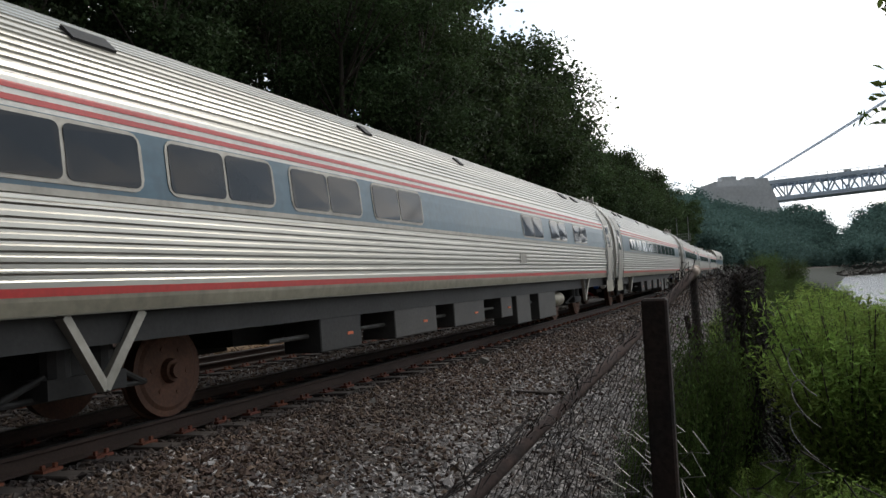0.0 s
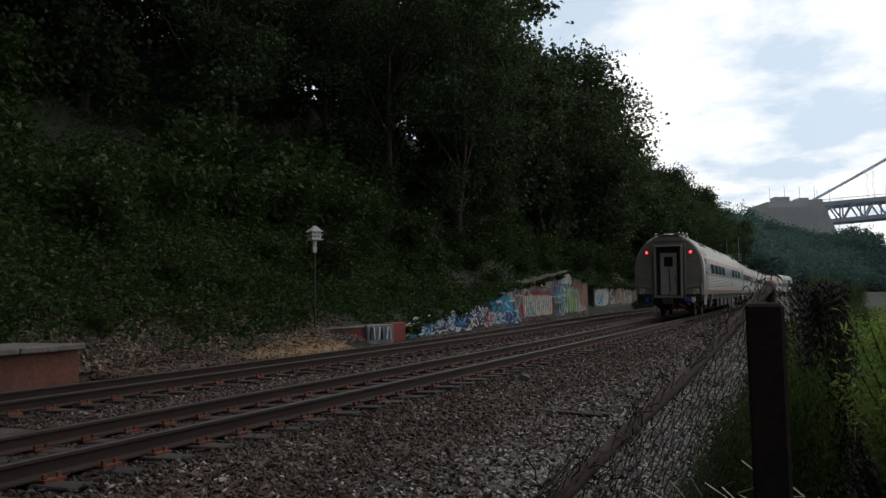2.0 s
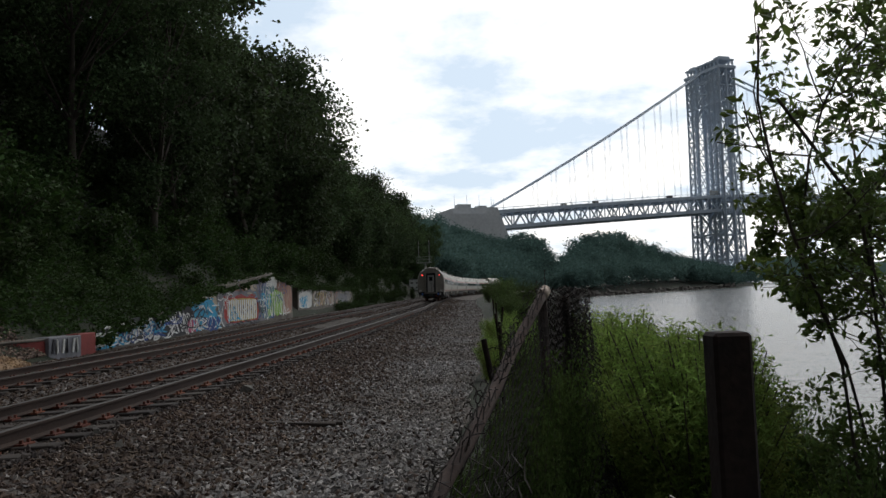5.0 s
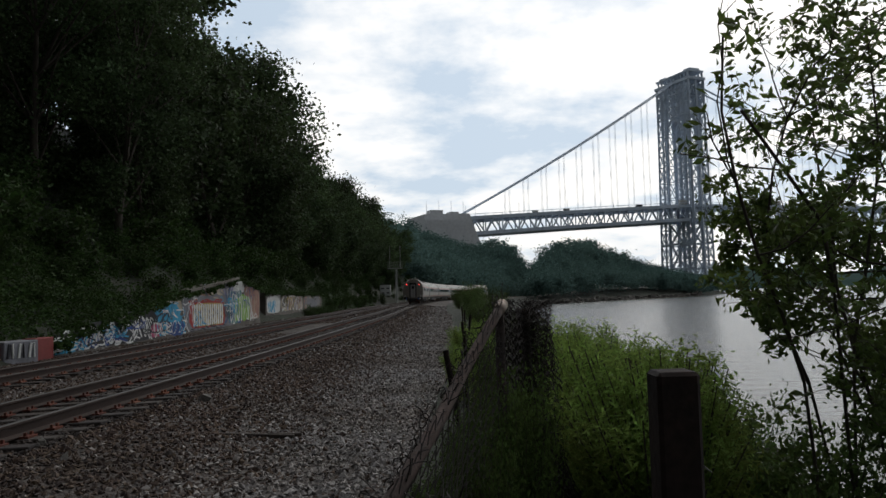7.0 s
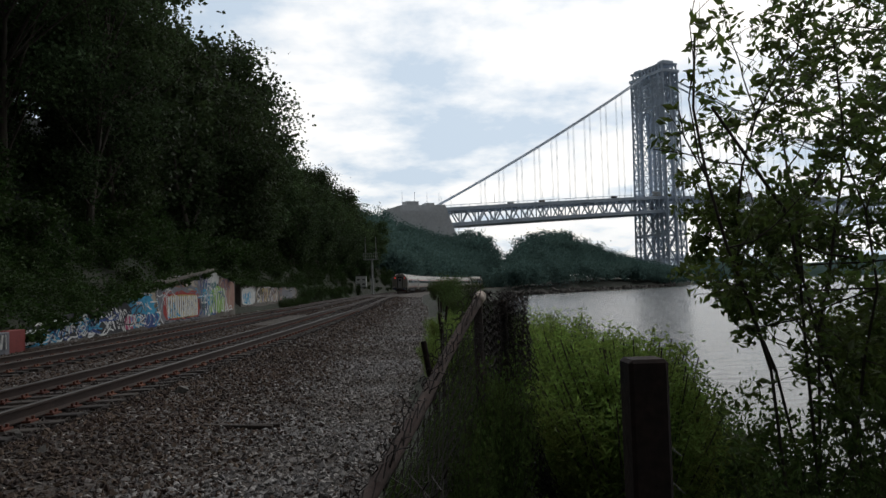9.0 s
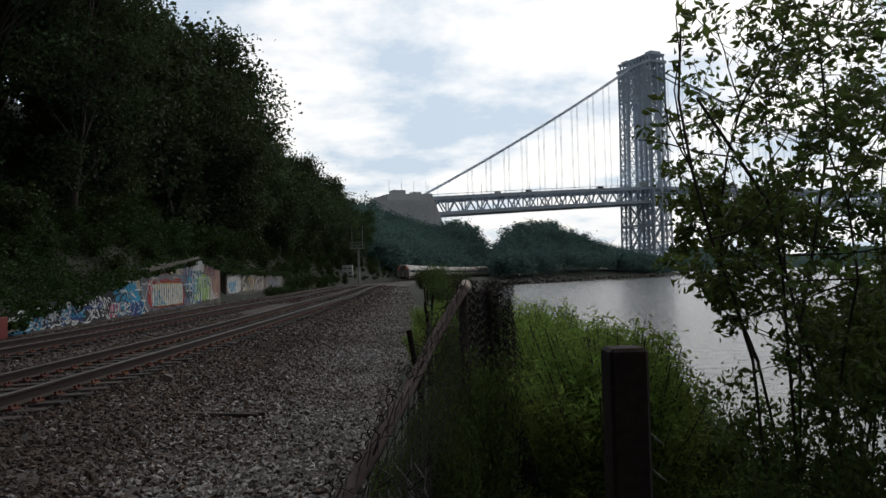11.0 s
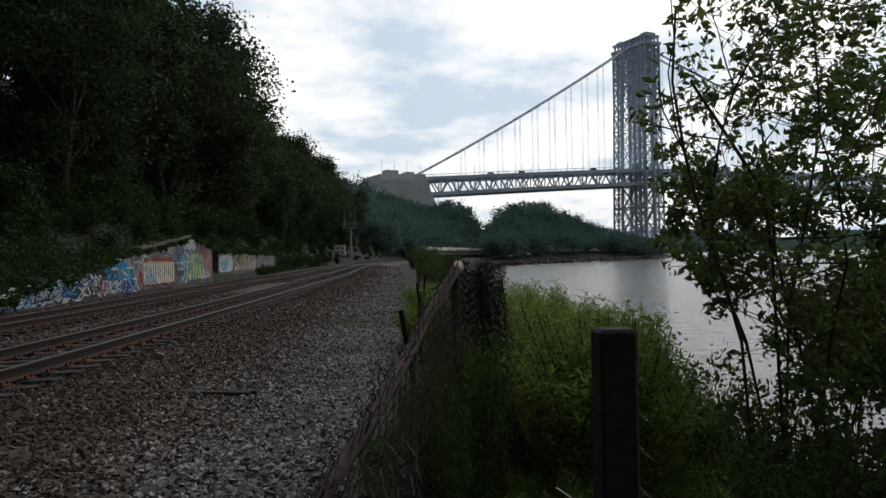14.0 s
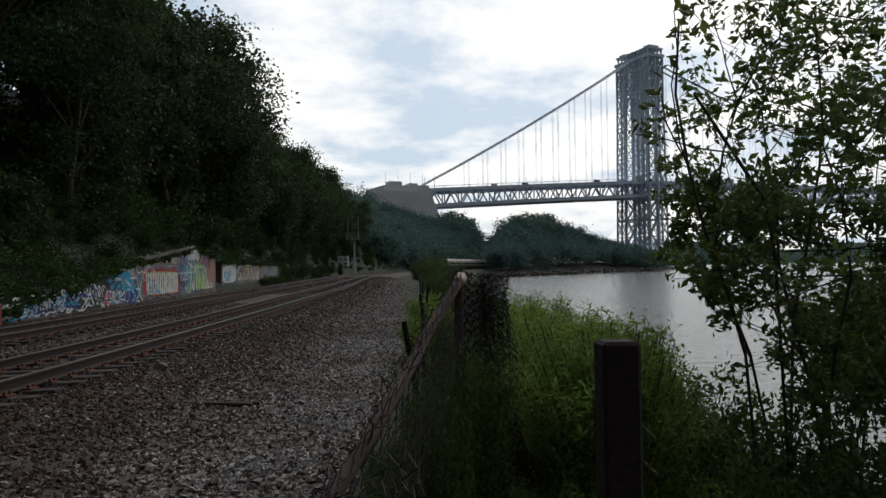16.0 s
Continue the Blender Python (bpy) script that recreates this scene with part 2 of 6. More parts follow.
def leaves(centres, size, rng, aspect=0.55, droop=0.0, flat=0.6):
    """Pointed leaf blades (two triangles folded along the rib) at the centres. Returns vertices and faces."""
    n = len(centres)
    d = rng.normal(size=(n, 3)); d[:, 2] = d[:, 2] * flat - droop
    d /= np.linalg.norm(d, axis=1)[:, None]
    r = rng.normal(size=(n, 3)); r[:, 2] *= 0.5
    s = np.cross(d, r); s /= np.linalg.norm(s, axis=1)[:, None] + 1e-9
    up = np.cross(s, d)
    L = (size * rng.uniform(0.6, 1.35, n))[:, None]
    v = np.empty((n, 4, 3))
    v[:, 0] = centres - d * L / 2
    v[:, 1] = centres + s * L * aspect / 2 + up * L * 0.10
    v[:, 2] = centres + d * L / 2
    v[:, 3] = centres - s * L * aspect / 2 + up * L * 0.10
    i = np.arange(n)[:, None] * 4
    f = np.concatenate([np.hstack([i, i + 1, i + 2]), np.hstack([i, i + 2, i + 3])])
    return v.reshape(-1, 3), f


# ---- the line of the tracks ----
RAIL_Z = 0.23      # height of the rail tops
BED_Z = 0.055     # ballast at the track


def cx(y):
    """x of the near track's centre line."""
    y = y / 0.91
    x = -4.2 + 0.025 * (y - 60)
    x -= 0.42 * math.exp(-(y - 12) / 14) if y > 12 else 0.42 - 0.03 * (y - 12)
    if y > 66:
        x -= 0.8 * (1 - math.exp(-(y - 66) / 20))
    if y > 370:
        x += 43.0 + 0.374 * (y - 370)
    elif y > 140:
        x += (y - 140) ** 2 / 1230
    return 0.91 * x


TABLE = [(-60.0, cx(-60.0), 0.0)]
while TABLE[-1][0] < 620:
    y0, x0, s0 = TABLE[-1]
    y1 = y0 + 1.0
    TABLE.append((y1, cx(y1), s0 + math.hypot(1.0, cx(y1) - x0)))
ARC_Y = np.array([r[0] for r in TABLE]); ARC_X = np.array([r[1] for r in TABLE]); ARC_S = np.array([r[2] for r in TABLE])
S_ZERO = float(np.interp(0.0, ARC_Y, ARC_S))


def on_track(s, side=0.0):
    """The point s metres along the near track from y = 0."""
    y = float(np.interp(s + S_ZERO, ARC_S, ARC_Y)); x = float(np.interp(y, ARC_Y, ARC_X))
    return Vector((x + side, y, RAIL_Z))


def shore_x(y):
    return float(np.interp(y, [-200, 0, 40, 110, 270, 285, 346, 436, 560, 700, 1000, 3000], [4.5, 5.6, 8.5, 13, 35, 41, 83, 152, 222, 262, 330, 700]))


def cant(y):
    """Degrees by which the tracks lean towards the hill; further on they lean towards the river, into the curve."""
    return float(np.interp(y, [22, 50], [2.29, -2.0]))


def drop(u, y):
    """How far the track bed lies under its level, u metres to the right of the near track's centre."""
    w = cant(y)
    if w > 0:
        return w / 2.29 * float(np.interp(u, [-6.5, -4.85, -3.35, -0.75, 0.75], [0.13, 0.115, 0.06, 0.06, 0.0]))
    return w / 2.0 * float(np.interp(u, [-6.5, -4.85, -3.35, -0.75, 0.75], [0.0, 0.052, 0.0, 0.052, 0.0]))


def bed_z(u, y):
    """Height of the ballast u metres to the right of the near track's centre."""
    return flat_bed(u) - drop(u, y)


def flat_bed(u):
    if u < -6.3:
        return BED_Z - 0.02 * (-6.3 - u)
    if u < 1.7:
        return BED_Z - 0.05 * math.exp(-((u + 2.05) / 0.7) ** 2) - (0.030 if abs(u) < 1.35 or abs(u + 4.1) < 1.35 else 0.0)
    return BED_Z - 0.20 * min(1, (u - 1.7) / 2.0)


def bed_top(u, y):
    """The same with the unevenness of the stones."""
    return bed_z(u, y) + 0.02 * noise.noise((u * 1.3, y * 1.3, 0)) + 0.012 * noise.noise((u * 5, y * 5, 1))


def ground_z(x, y):
    c = float(np.interp(y, ARC_Y, ARC_X)) if y < 620 else ARC_X[-1] + (y - 620) * 0.43
    u = x - c
    sx = shore_x(y)
    if u < -6.9:
        d = -u - 6.9
        z = 0.0 + 0.80 * d if d < 22 else 17.6 + 0.35 * (d - 22)
        z = min(z, 34)
        if y > 270:
            z *= max(0.25, 1 - (y - 270) / 120)
        z += 0.5 * min(1, d / 4) * noise.noise((x * 0.12, y * 0.12, 0))
        z += 0.10 * noise.noise((x * 0.7, y * 0.7, 3))
    elif u < 5.0:
        z = BED_Z - 0.30
    else:
        w = max(sx - (c + 6.6), 0.5)
        k = max(0.0, (x - c - 6.6) / w)
        z = -0.20 - 2.8 * k if k < 1.2 else -3.56 - 0.1 * min(20, x - sx)
        if k < 1 and w > 16:
            z += min(1, (w - 16) / 30) * 4 * k * (1 - k) * 4
        z += 0.06 * noise.noise((x * 0.9, y * 0.9, 5))
    return max(z, -5.5)


# ---- the ground ----
def grid_axis(pieces):
    out = [pieces[0][0]]
    for a, b, step in pieces:
        n = max(1, round((b - a) / step))
        out += [a + (b - a) * (i + 1) / n for i in range(n)]
    return out


def build_ground():
    xs = grid_axis([(-1500, -300, 200), (-300, -80, 20), (-80, -26, 3), (-26, 14, 0.5), (14, 80, 3), (80, 320, 10), (320, 1400, 120)])
    ys = grid_axis([(-300, -60, 30), (-60, -4, 3), (-4, 40, 0.8), (40, 150, 2.5), (150, 480, 6), (480, 900, 25), (900, 3500, 200)])
    verts = [(x, y, ground_z(x, y)) for y in ys for x in xs]
    nx = len(xs)
    faces = [(j * nx + i, j * nx + i + 1, (j + 1) * nx + i + 1, (j + 1) * nx + i) for j in range(len(ys) - 1) for i in range(nx - 1)]
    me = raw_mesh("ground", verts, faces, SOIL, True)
    ob = new("ground", me)
    tagged(ob, "sloping wooded ground with grey-brown ballast along the tracks", "ground", kind="structure")


build_ground()


def build_ballast():
    us = [-7.15, -6.9, -6.3, -5.0, -4.1, -3.0, -2.4, -2.05, -1.7, -1.2, 0, 1.3, 1.7, 2.0, 2.3, 2.6, 2.9, 3.2, 3.5, 3.7, 4.0, 4.3, 4.6, 4.9, 5.15, 5.3]
    ys = grid_axis([(-80, -6, 4), (-6, 30, 0.5), (30, 80, 1.5), (80, 400, 5), (400, 560, 10)])
    verts = []
    for y in ys:
        for i, u in enumerate(us):
            z = bed_top(u, y)
            if i in (0, len(us) - 1):
                z = BED_Z - 0.40
            w = 0.25 * noise.noise((y * 0.35, u, 7)) if u > 4.8 or u < -6.5 else 0
            verts.append((cx(y) + u + w, y, z))
    n = len(us)
    faces = [(j * n + i, j * n + i + 1, (j + 1) * n + i + 1, (j + 1) * n + i) for j in range(len(ys) - 1) for i in range(n - 1)]
    ob = new("ballast_bed", raw_mesh("ballast_bed", verts, faces, BALLAST, True))
    tagged(ob, "grey and brown crushed stone ballast bed of the railway", "ballast", kind="structure")


build_ballast()


def build_water():
    m = mat("river_water", (0.07, 0.074, 0.070), 0.20, 0, 0.1, 0.02, 1.6, 0, spec=0.6)
    nt = m.node_tree
    bs = next(n for n in nt.nodes if n.type == "BSDF_PRINCIPLED")
    tc = next(n for n in nt.nodes if n.type == "TEX_COORD")
    wv, mp, b = nt.nodes.new("ShaderNodeTexNoise"), nt.nodes.new("ShaderNodeMapping"), nt.nodes.new("ShaderNodeBump")
    mp.inputs["Scale"].default_value = (0.35, 1.0, 1)
    wv.inputs["Scale"].default_value, wv.inputs["Detail"].default_value = 1.2, 5
    b.inputs["Strength"].default_value, b.inputs["Distance"].default_value = 0.9, 0.24
    nt.links.new(tc.outputs["Object"], mp.inputs[0]); nt.links.new(mp.outputs[0], wv.inputs["Vector"])
    nt.links.new(wv.outputs["Fac"], b.inputs["Height"]); nt.links.new(b.outputs[0], bs.inputs["Normal"])
    me = raw_mesh("water", [(0, -400, 0), (4000, -400, 0), (4000, 4000, 0), (0, 4000, 0)], [(0, 1, 2, 3)], m)
    ob = new("water", me)
    ob.location = (0, 0, -3.0)
    tagged(ob, "rippled grey river water reflecting the cloudy sky", "river", kind="structure")


build_water()


# ---- tracks ----
def rail_mesh(name, side, y0, y1, step):
    """A rail of T section that follows the line; side is the offset of its centre from the near track's centre."""
    prof = [(-0.075, -0.165), (-0.075, -0.150), (-0.012, -0.130), (-0.010, -0.045), (-0.036, -0.034), (-0.036, -0.006), (-0.026, 0.0),
            (0.026, 0.0), (0.036, -0.006), (0.036, -0.034), (0.010, -0.045), (0.012, -0.130), (0.075, -0.150), (0.075, -0.165)]
    ys = grid_axis([(y0, y1, step)])
    verts, faces = [], []
    for y in ys:
        z = RAIL_Z - drop(side, y)
        for px, pz in prof:
            verts.append((cx(y) + side + px, y, z + pz))
    n = len(prof)
    for j in range(len(ys) - 1):
        for i in range(n - 1):
            a = j * n + i
            faces.append((a, a + n, a + n + 1, a + 1))
    me = raw_mesh(name, verts, faces, RAILRUST)
    me.materials.append(RAILTOP)
    for k, p in enumerate(me.polygons):
        if k % (n - 1) in (6, 7):
            p.material_index = 1
    return me


def build_track(offset, tie_from, tie_to, label):
    tr = thing("railway_track")
    tagged(tr, label, "railway track")
    for s in (-0.7535, 0.7535):
        ob = new("rail", rail_mesh("rail", offset + s, -60, 520, 3.0))
        ob.parent = tr
        tagged(ob, "rusty steel rail with a worn bright top")
    bm = bmesh.new(); box(bm, (0, 0, 0), (2.6, 0.22, 0.17)); tie = mesh_of("tie", bm, TIE, bevel=0.012)
    bm = bmesh.new(); box(bm, (0, 0, 0), (0.36, 0.19, 0.025))
    for sx in (-0.13, 0.13):
        for sy in (-0.06, 0.06):
            box(bm, (sx, sy, 0.025), (0.03, 0.03, 0.05))
    plate = mesh_of("tie_plate", bm, PLATE)
    rng = random.Random(4)
    y = tie_from
    while y < tie_to:
        a = math.degrees(math.atan2(cx(y + 0.5) - cx(y - 0.5), 1.0))
        t = new("tie", tie); t.parent = tr
        t.matrix_basis = pose(cx(y) + offset + rng.uniform(-0.05, 0.05), y, RAIL_Z - 0.268 - drop(offset - 0.01, y) + rng.uniform(-0.008, 0.010), 0, -cant(y), -a + rng.uniform(-1, 1))
        for s in (-0.7535, 0.7535):
            p = new("tie_plate", plate); p.parent = tr
            p.matrix_basis = pose(cx(y) + offset + s, y, RAIL_Z - 0.171 - drop(offset + s, y), 0, -cant(y), -a)
        y += 0.53
    return tr


build_track(0.0, -3.0, 48.0, "near railway track of rusty rails on dark timber ties in ballast")
build_track(-4.1, 6.0, 58.0, "far railway track of rusty rails on dark timber ties in ballast")


# ---- the train ----
CAR_L, GAP = 25.6, 0.45
PROFILE = [(1.53, 1.08), (1.555, 1.20), (1.59, 1.60), (1.60, 1.90), (1.59, 2.20), (1.565, 2.50), (1.52, 2.80), (1.44, 3.03), (1.31, 3.26),
           (1.12, 3.49), (0.90, 3.68), (0.62, 3.83), (0.31, 3.92), (0.0, 3.95)]
PZ = [p[1] for p in PROFILE]; PW = [p[0] for p in PROFILE]


def half_width(z):
    return float(np.interp(z, PZ, PW))


def arc_points():
    """Dense points of one half of the section, from the sill to the crown, with the flutes pressed into it."""
    pts = []
    n = 230
    P = np.array(PROFILE)
    s = np.concatenate([[0], np.cumsum(np.hypot(*np.diff(P, axis=0).T))])
    for i in range(n + 1):
        q = s[-1] * i / n
        x, z = np.interp(q, s, P[:, 0]), np.interp(q, s, P[:, 1])
        pts.append((x, z, q))
    return pts, s[-1]


def car_body(end_a=True):
    pts, total = arc_points()
    prof = []
    for x, z, q in pts:
        dep = 0.0
        if 1.31 < z < 1.98:
            dep = 0.014 if int((z - 1.31) / 0.042) % 2 else 0.0
        elif z > 2.88 and x > 0.25:
            dep = 0.020 if (q / 0.085) % 1 > 0.62 else 0.0
        k = (x - dep) / x if x > 0.01 else 1
        prof.append((x * k, z - (dep if z > 3.55 else 0)))
    full = [(-x, z) for x, z in prof] + [(x, z) for x, z in reversed(prof[:-1])]
    ys = [0.0, 0.12, CAR_L - 0.12, CAR_L]
    sc = [0.985, 1.0, 1.0, 0.985]
    verts, faces = [], []
    for y, k in zip(ys, sc):
        verts += [(x * k, y, (z - 2) * k + 2) for x, z in full]
    n = len(full)
    for j in range(3):
        faces += [(j * n + i, j * n + i + 1, (j + 1) * n + i + 1, (j + 1) * n + i) for i in range(n - 1)]
        faces.append((j * n + n - 1, j * n, (j + 1) * n, (j + 1) * n + n - 1))
    faces.append(tuple(range(n - 1, -1, -1)))
    faces.append(tuple(range(3 * n, 4 * n)))
    return verts, faces


def side_strip(bm, z0, z1, y0, y1, off, sides=(-1, 1), nz=4):
    """A sheet that lies on the side of the car between two heights, off metres proud, with closed edges."""
    for s in sides:
        rows = []
        for i in range(nz + 1):
            z = z0 + (z1 - z0) * i / nz
            w = half_width(z) + off
            rows.append([bm.verts.new((s * w, y, z)) for y in (y0, y1)])
        for i in range(nz):
            bm.faces.new((rows[i][0], rows[i][1], rows[i + 1][1], rows[i + 1][0]) if s > 0 else (rows[i][1], rows[i][0], rows[i + 1][0], rows[i + 1][1]))
        for i in (0, nz):
            z = z0 + (z1 - z0) * i / nz
            w = half_width(z)
            a, b = bm.verts.new((s * w, y0, z)), bm.verts.new((s * w, y1, z))
            bm.faces.new((a, b, rows[i][1], rows[i][0]))


def side_window(bm, zc, yc, h, w, off, side, corner=0.1):
    """A rounded pane on the side of the car."""
    ring = []
    for cyy, czz, a0 in ((1, 1, 0), (-1, 1, 90), (-1, -1, 180), (1, -1, 270)):
        for k in range(4):
            a = radians(a0 + 30 * k)
            y = yc + cyy * (w / 2 - corner) + corner * math.cos(a)
            z = zc + czz * (h / 2 - corner) + corner * math.sin(a)
            ring.append((y, z))
    outer = [bm.verts.new((side * (half_width(z) + off), y, z)) for y, z in ring]
    inner = [bm.verts.new((side * (half_width(z) - 0.01), y, z)) for y, z in ring]
    bm.faces.new(outer if side > 0 else list(reversed(outer)))
    n = len(ring)
    for i in range(n):
        j = (i + 1) % n
        bm.faces.new((outer[i], inner[i], inner[j], outer[j]) if side > 0 else (outer[j], inner[j], inner[i], outer[i]))


def build_bogie(parent, yc):
    b = thing("bogie", pose(0, yc, 0)); b.parent = parent
    bm = bmesh.new()
    for s in (-1, 1):
        box(bm, (s * 0.50, 0, 0.55), (0.16, 3.0, 0.22)); box(bm, (s * 1.02, 0, 0.50), (0.34, 0.8, 0.16))
        for q in (-1.3, 1.3):
            box(bm, (s * 0.50, q, 0.46), (0.22, 0.36, 0.32))
            tube(bm, (s * 1.05, q * 0.17, 0.55), (s * 1.05, q * 0.17, 0.86), 0.13, seg=12)
    box(bm, (0, 0, 0.66), (2.2, 0.5, 0.26))
    part("bogie_frame", bm, UNDER, b, "black steel bogie frame")
    for s in (-1, 1):
        bm = bmesh.new()
        for q in (-0.35, 0.35):
            tube(bm, (s * 1.00, q * 2.2, 0.42), (s * 1.10, q, 0.60), 0.03)
        tube(bm, (s * 1.00, -0.80, 0.42), (s * 1.00, 0.80, 0.42), 0.03)
        part("brake_rod", bm, UNDER, b)
    out = []
    for q in (-1.3, 1.3):
        bm = bmesh.new()
        tube(bm, (-0.95, 0, 0), (0.95, 0, 0), 0.075, seg=10)
        for s in (-1, 1):
            tube(bm, (s * 0.69, 0, 0), (s * 0.815, 0, 0), 0.457, seg=36)
            tube(bm, (s * 0.665, 0, 0), (s * 0.69, 0, 0), 0.485, seg=36)
            tube(bm, (s * 0.815, 0, 0), (s * 0.835, 0, 0), 0.40, 0.36, seg=36)
            tube(bm, (s * 0.83, 0, 0), (s * 0.90, 0, 0), 0.13, 0.11, seg=16)
            for k in range(6):
                a = k * math.pi / 3
                tube(bm, (s * 0.83, 0.24 * math.cos(a), 0.24 * math.sin(a)), (s * 0.842, 0.24 * math.cos(a), 0.24 * math.sin(a)), 0.025, seg=6)
        w = part("wheelset", bm, WHEEL, b, "rusty steel wheels on an axle")
        w.matrix_basis = pose(0, q, 0.457)
        out.append(w)
    return out


def build_end(car, y, face):
    """One end of a car: the grey end sheet, the gangway with its door, lights, coupler and hoses. face: -1 looks to -y."""
    def P(x, d, z):
        return (x, y + face * d, z)
    # end sheet, as a rounded plate
    pts, _ = arc_points()
    bm = bmesh.new()
    ring = [(-x * 0.96, (z - 2) * 0.975 + 2) for x, z, q in pts[::10]] + [(x * 0.96, (z - 2) * 0.975 + 2) for x, z, q in reversed(pts[:-1:10])]
    f0 = [bm.verts.new(P(x, 0.0, z)) for x, z in ring]
    f1 = [bm.verts.new(P(x * 0.975, 0.06, (z - 2) * 0.98 + 2)) for x, z in ring]
    n = len(ring)
    for i in range(n):
        bm.faces.new((f0[i], f0[(i + 1) % n], f1[(i + 1) % n], f1[i]))
    bm.faces.new(f1)
    bmesh.ops.recalc_face_normals(bm, faces=bm.faces)
    end = part("end_sheet", bm, END_PAINT, car, "grimy grey painted end of the car")
    # gangway: posts, hood and dark recess
    bm = bmesh.new()
    for s in (-1, 1):
        box(bm, P(s * 0.60, 0.20, 2.13), (0.10, 0.30, 2.40)); box(bm, P(s * 0.74, 0.11, 2.13), (0.05, 0.12, 2.70))
    box(bm, P(0, 0.20, 3.36), (1.30, 0.30, 0.10)); box(bm, P(0, 0.16, 0.98), (1.35, 0.26, 0.12))
    part("gangway_frame", bm, END_PAINT, car, "dark steel gangway frame round the end door", bevel=0.012)
    bm = bmesh.new()
    box(bm, P(0, 0.075, 2.13), (1.12, 0.02, 2.40))
    part("gangway_backing", bm, RUBBER, car)
    bm = bmesh.new()
    for s in (-1, 1):
        box(bm, P(s * 0.60, 0.37, 2.13), (0.035, 0.05, 2.36))
    box(bm, P(0, 0.37, 3.33), (1.235, 0.05, 0.035))
    part("gangway_rim", bm, STEEL_DULL, car, "worn steel rim of the gangway", bevel=0.008)
    bm = bmesh.new()
    box(bm, P(0, 0.11, 2.0), (0.74, 0.05, 2.05))
    for sx in (-0.2, 0.2):
        box(bm, P(sx, 0.14, 1.50), (0.30, 0.012, 0.85))
    door = part("end_door", bm, PALE_DOOR, car, "steel end door", bevel=0.006)
    bm = bmesh.new(); box(bm, P(0, 0.142, 2.62), (0.40, 0.012, 0.46)); part("door_window", bm, GLASS_DARK, door)
    bm = bmesh.new()
    tube(bm, P(0.08, 0.16, 1.2), P(0.02, 0.20, 2.3), 0.02); tube(bm, P(0.3, 0.15, 1.7), P(0.3, 0.17, 2.0), 0.012)
    part("door_rod", bm, UNDER, door)
    # roof gutter band and lugs
    bm = bmesh.new()
    box(bm, P(0, 0.10, 3.68), (1.30, 0.12, 0.16)); box(bm, P(0.0, 0.06, 3.87), (1.1, 0.20, 0.05))
    part("end_hood", bm, END_PAINT, car)
    for sx in (-0.62, 0.45, 0.62, 0.80):
        bm = bmesh.new()
        box(bm, P(sx, -0.15, 3.94 - 0.12 * abs(sx)), (0.10, 0.10, 0.16))
        tube(bm, P(sx, -0.15, 3.98 - 0.12 * abs(sx)), P(sx, -0.35, 4.06 - 0.12 * abs(sx)), 0.03)
        part("roof_lug", bm, STEEL_DULL, car)
    # marker lights
    for s in (-1, 1):
        bm = bmesh.new(); tube(bm, P(s * 1.0, 0.05, 3.06), P(s * 1.0, 0.11, 3.06), 0.10, seg=16); rim = part("marker_rim", bm, RUBBER, car)
        bm = bmesh.new(); tube(bm, P(s * 1.0, 0.10, 3.06), P(s * 1.0, 0.13, 3.06), 0.075, 0.05, seg=16); part("marker_light", bm, TAIL if face < 0 else RED, rim, "glowing red tail light" if face < 0 else "")
        # step pocket with a notice plate
        bm = bmesh.new()
        box(bm, P(s * 1.12, 0.10, 1.46), (0.66, 0.14, 0.10), Matrix.Rotation(radians(-8 * s), 4, "Y"))
        box(bm, P(s * 1.12, 0.08, 1.20), (0.70, 0.08, 0.44))
        pk = part("end_step", bm, END_PAINT, car, bevel=0.01)
        bm = bmesh.new(); box(bm, P(s * 1.22, 0.125, 1.22), (0.24, 0.012, 0.28)); plate = part("notice_plate", bm, WHITE, pk, "pale plate with dark bars")
        bm = bmesh.new()
        for k in range(3):
            box(bm, P(s * 1.22 - 0.05 + 0.05 * k, 0.134, 1.30 - 0.08 * k), (0.10, 0.006, 0.03))
        part("plate_bar", bm, RUBBER, plate)
        # grab iron
        bm = bmesh.new()
        tube(bm, P(s * 1.42, 0.12, 1.1), P(s * 1.42, 0.12, 1.9), 0.016); tube(bm, P(s * 1.30, 0.16, 0.45), P(s * 1.30, 0.16, 0.85), 0.02)
        tube(bm, P(s * 1.55, 0.16, 0.45), P(s * 1.55, 0.16, 0.85), 0.02); tube(bm, P(s * 1.30, 0.16, 0.45), P(s * 1.55, 0.16, 0.45), 0.02)
        part("grab_iron", bm, EQUIP, car)
    # under the end: headstock, coupler, sockets and hoses
    bm = bmesh.new(); box(bm, P(0, 0.02, 0.91), (2.9, 0.24, 0.40)); box(bm, P(0, -0.6, 0.70), (1.6, 1.0, 0.24)); part("headstock", bm, UNDER, car)
    bm = bmesh.new()
    box(bm, P(0, 0.20, 0.80), (0.22, 0.60, 0.20)); box(bm, P(0.04, 0.48, 0.80), (0.34, 0.22, 0.32)); box(bm, P(-0.16, 0.62, 0.80), (0.10, 0.20, 0.30))
    part("coupler", bm, EQUIP, car, "grey knuckle coupler", bevel=0.02)
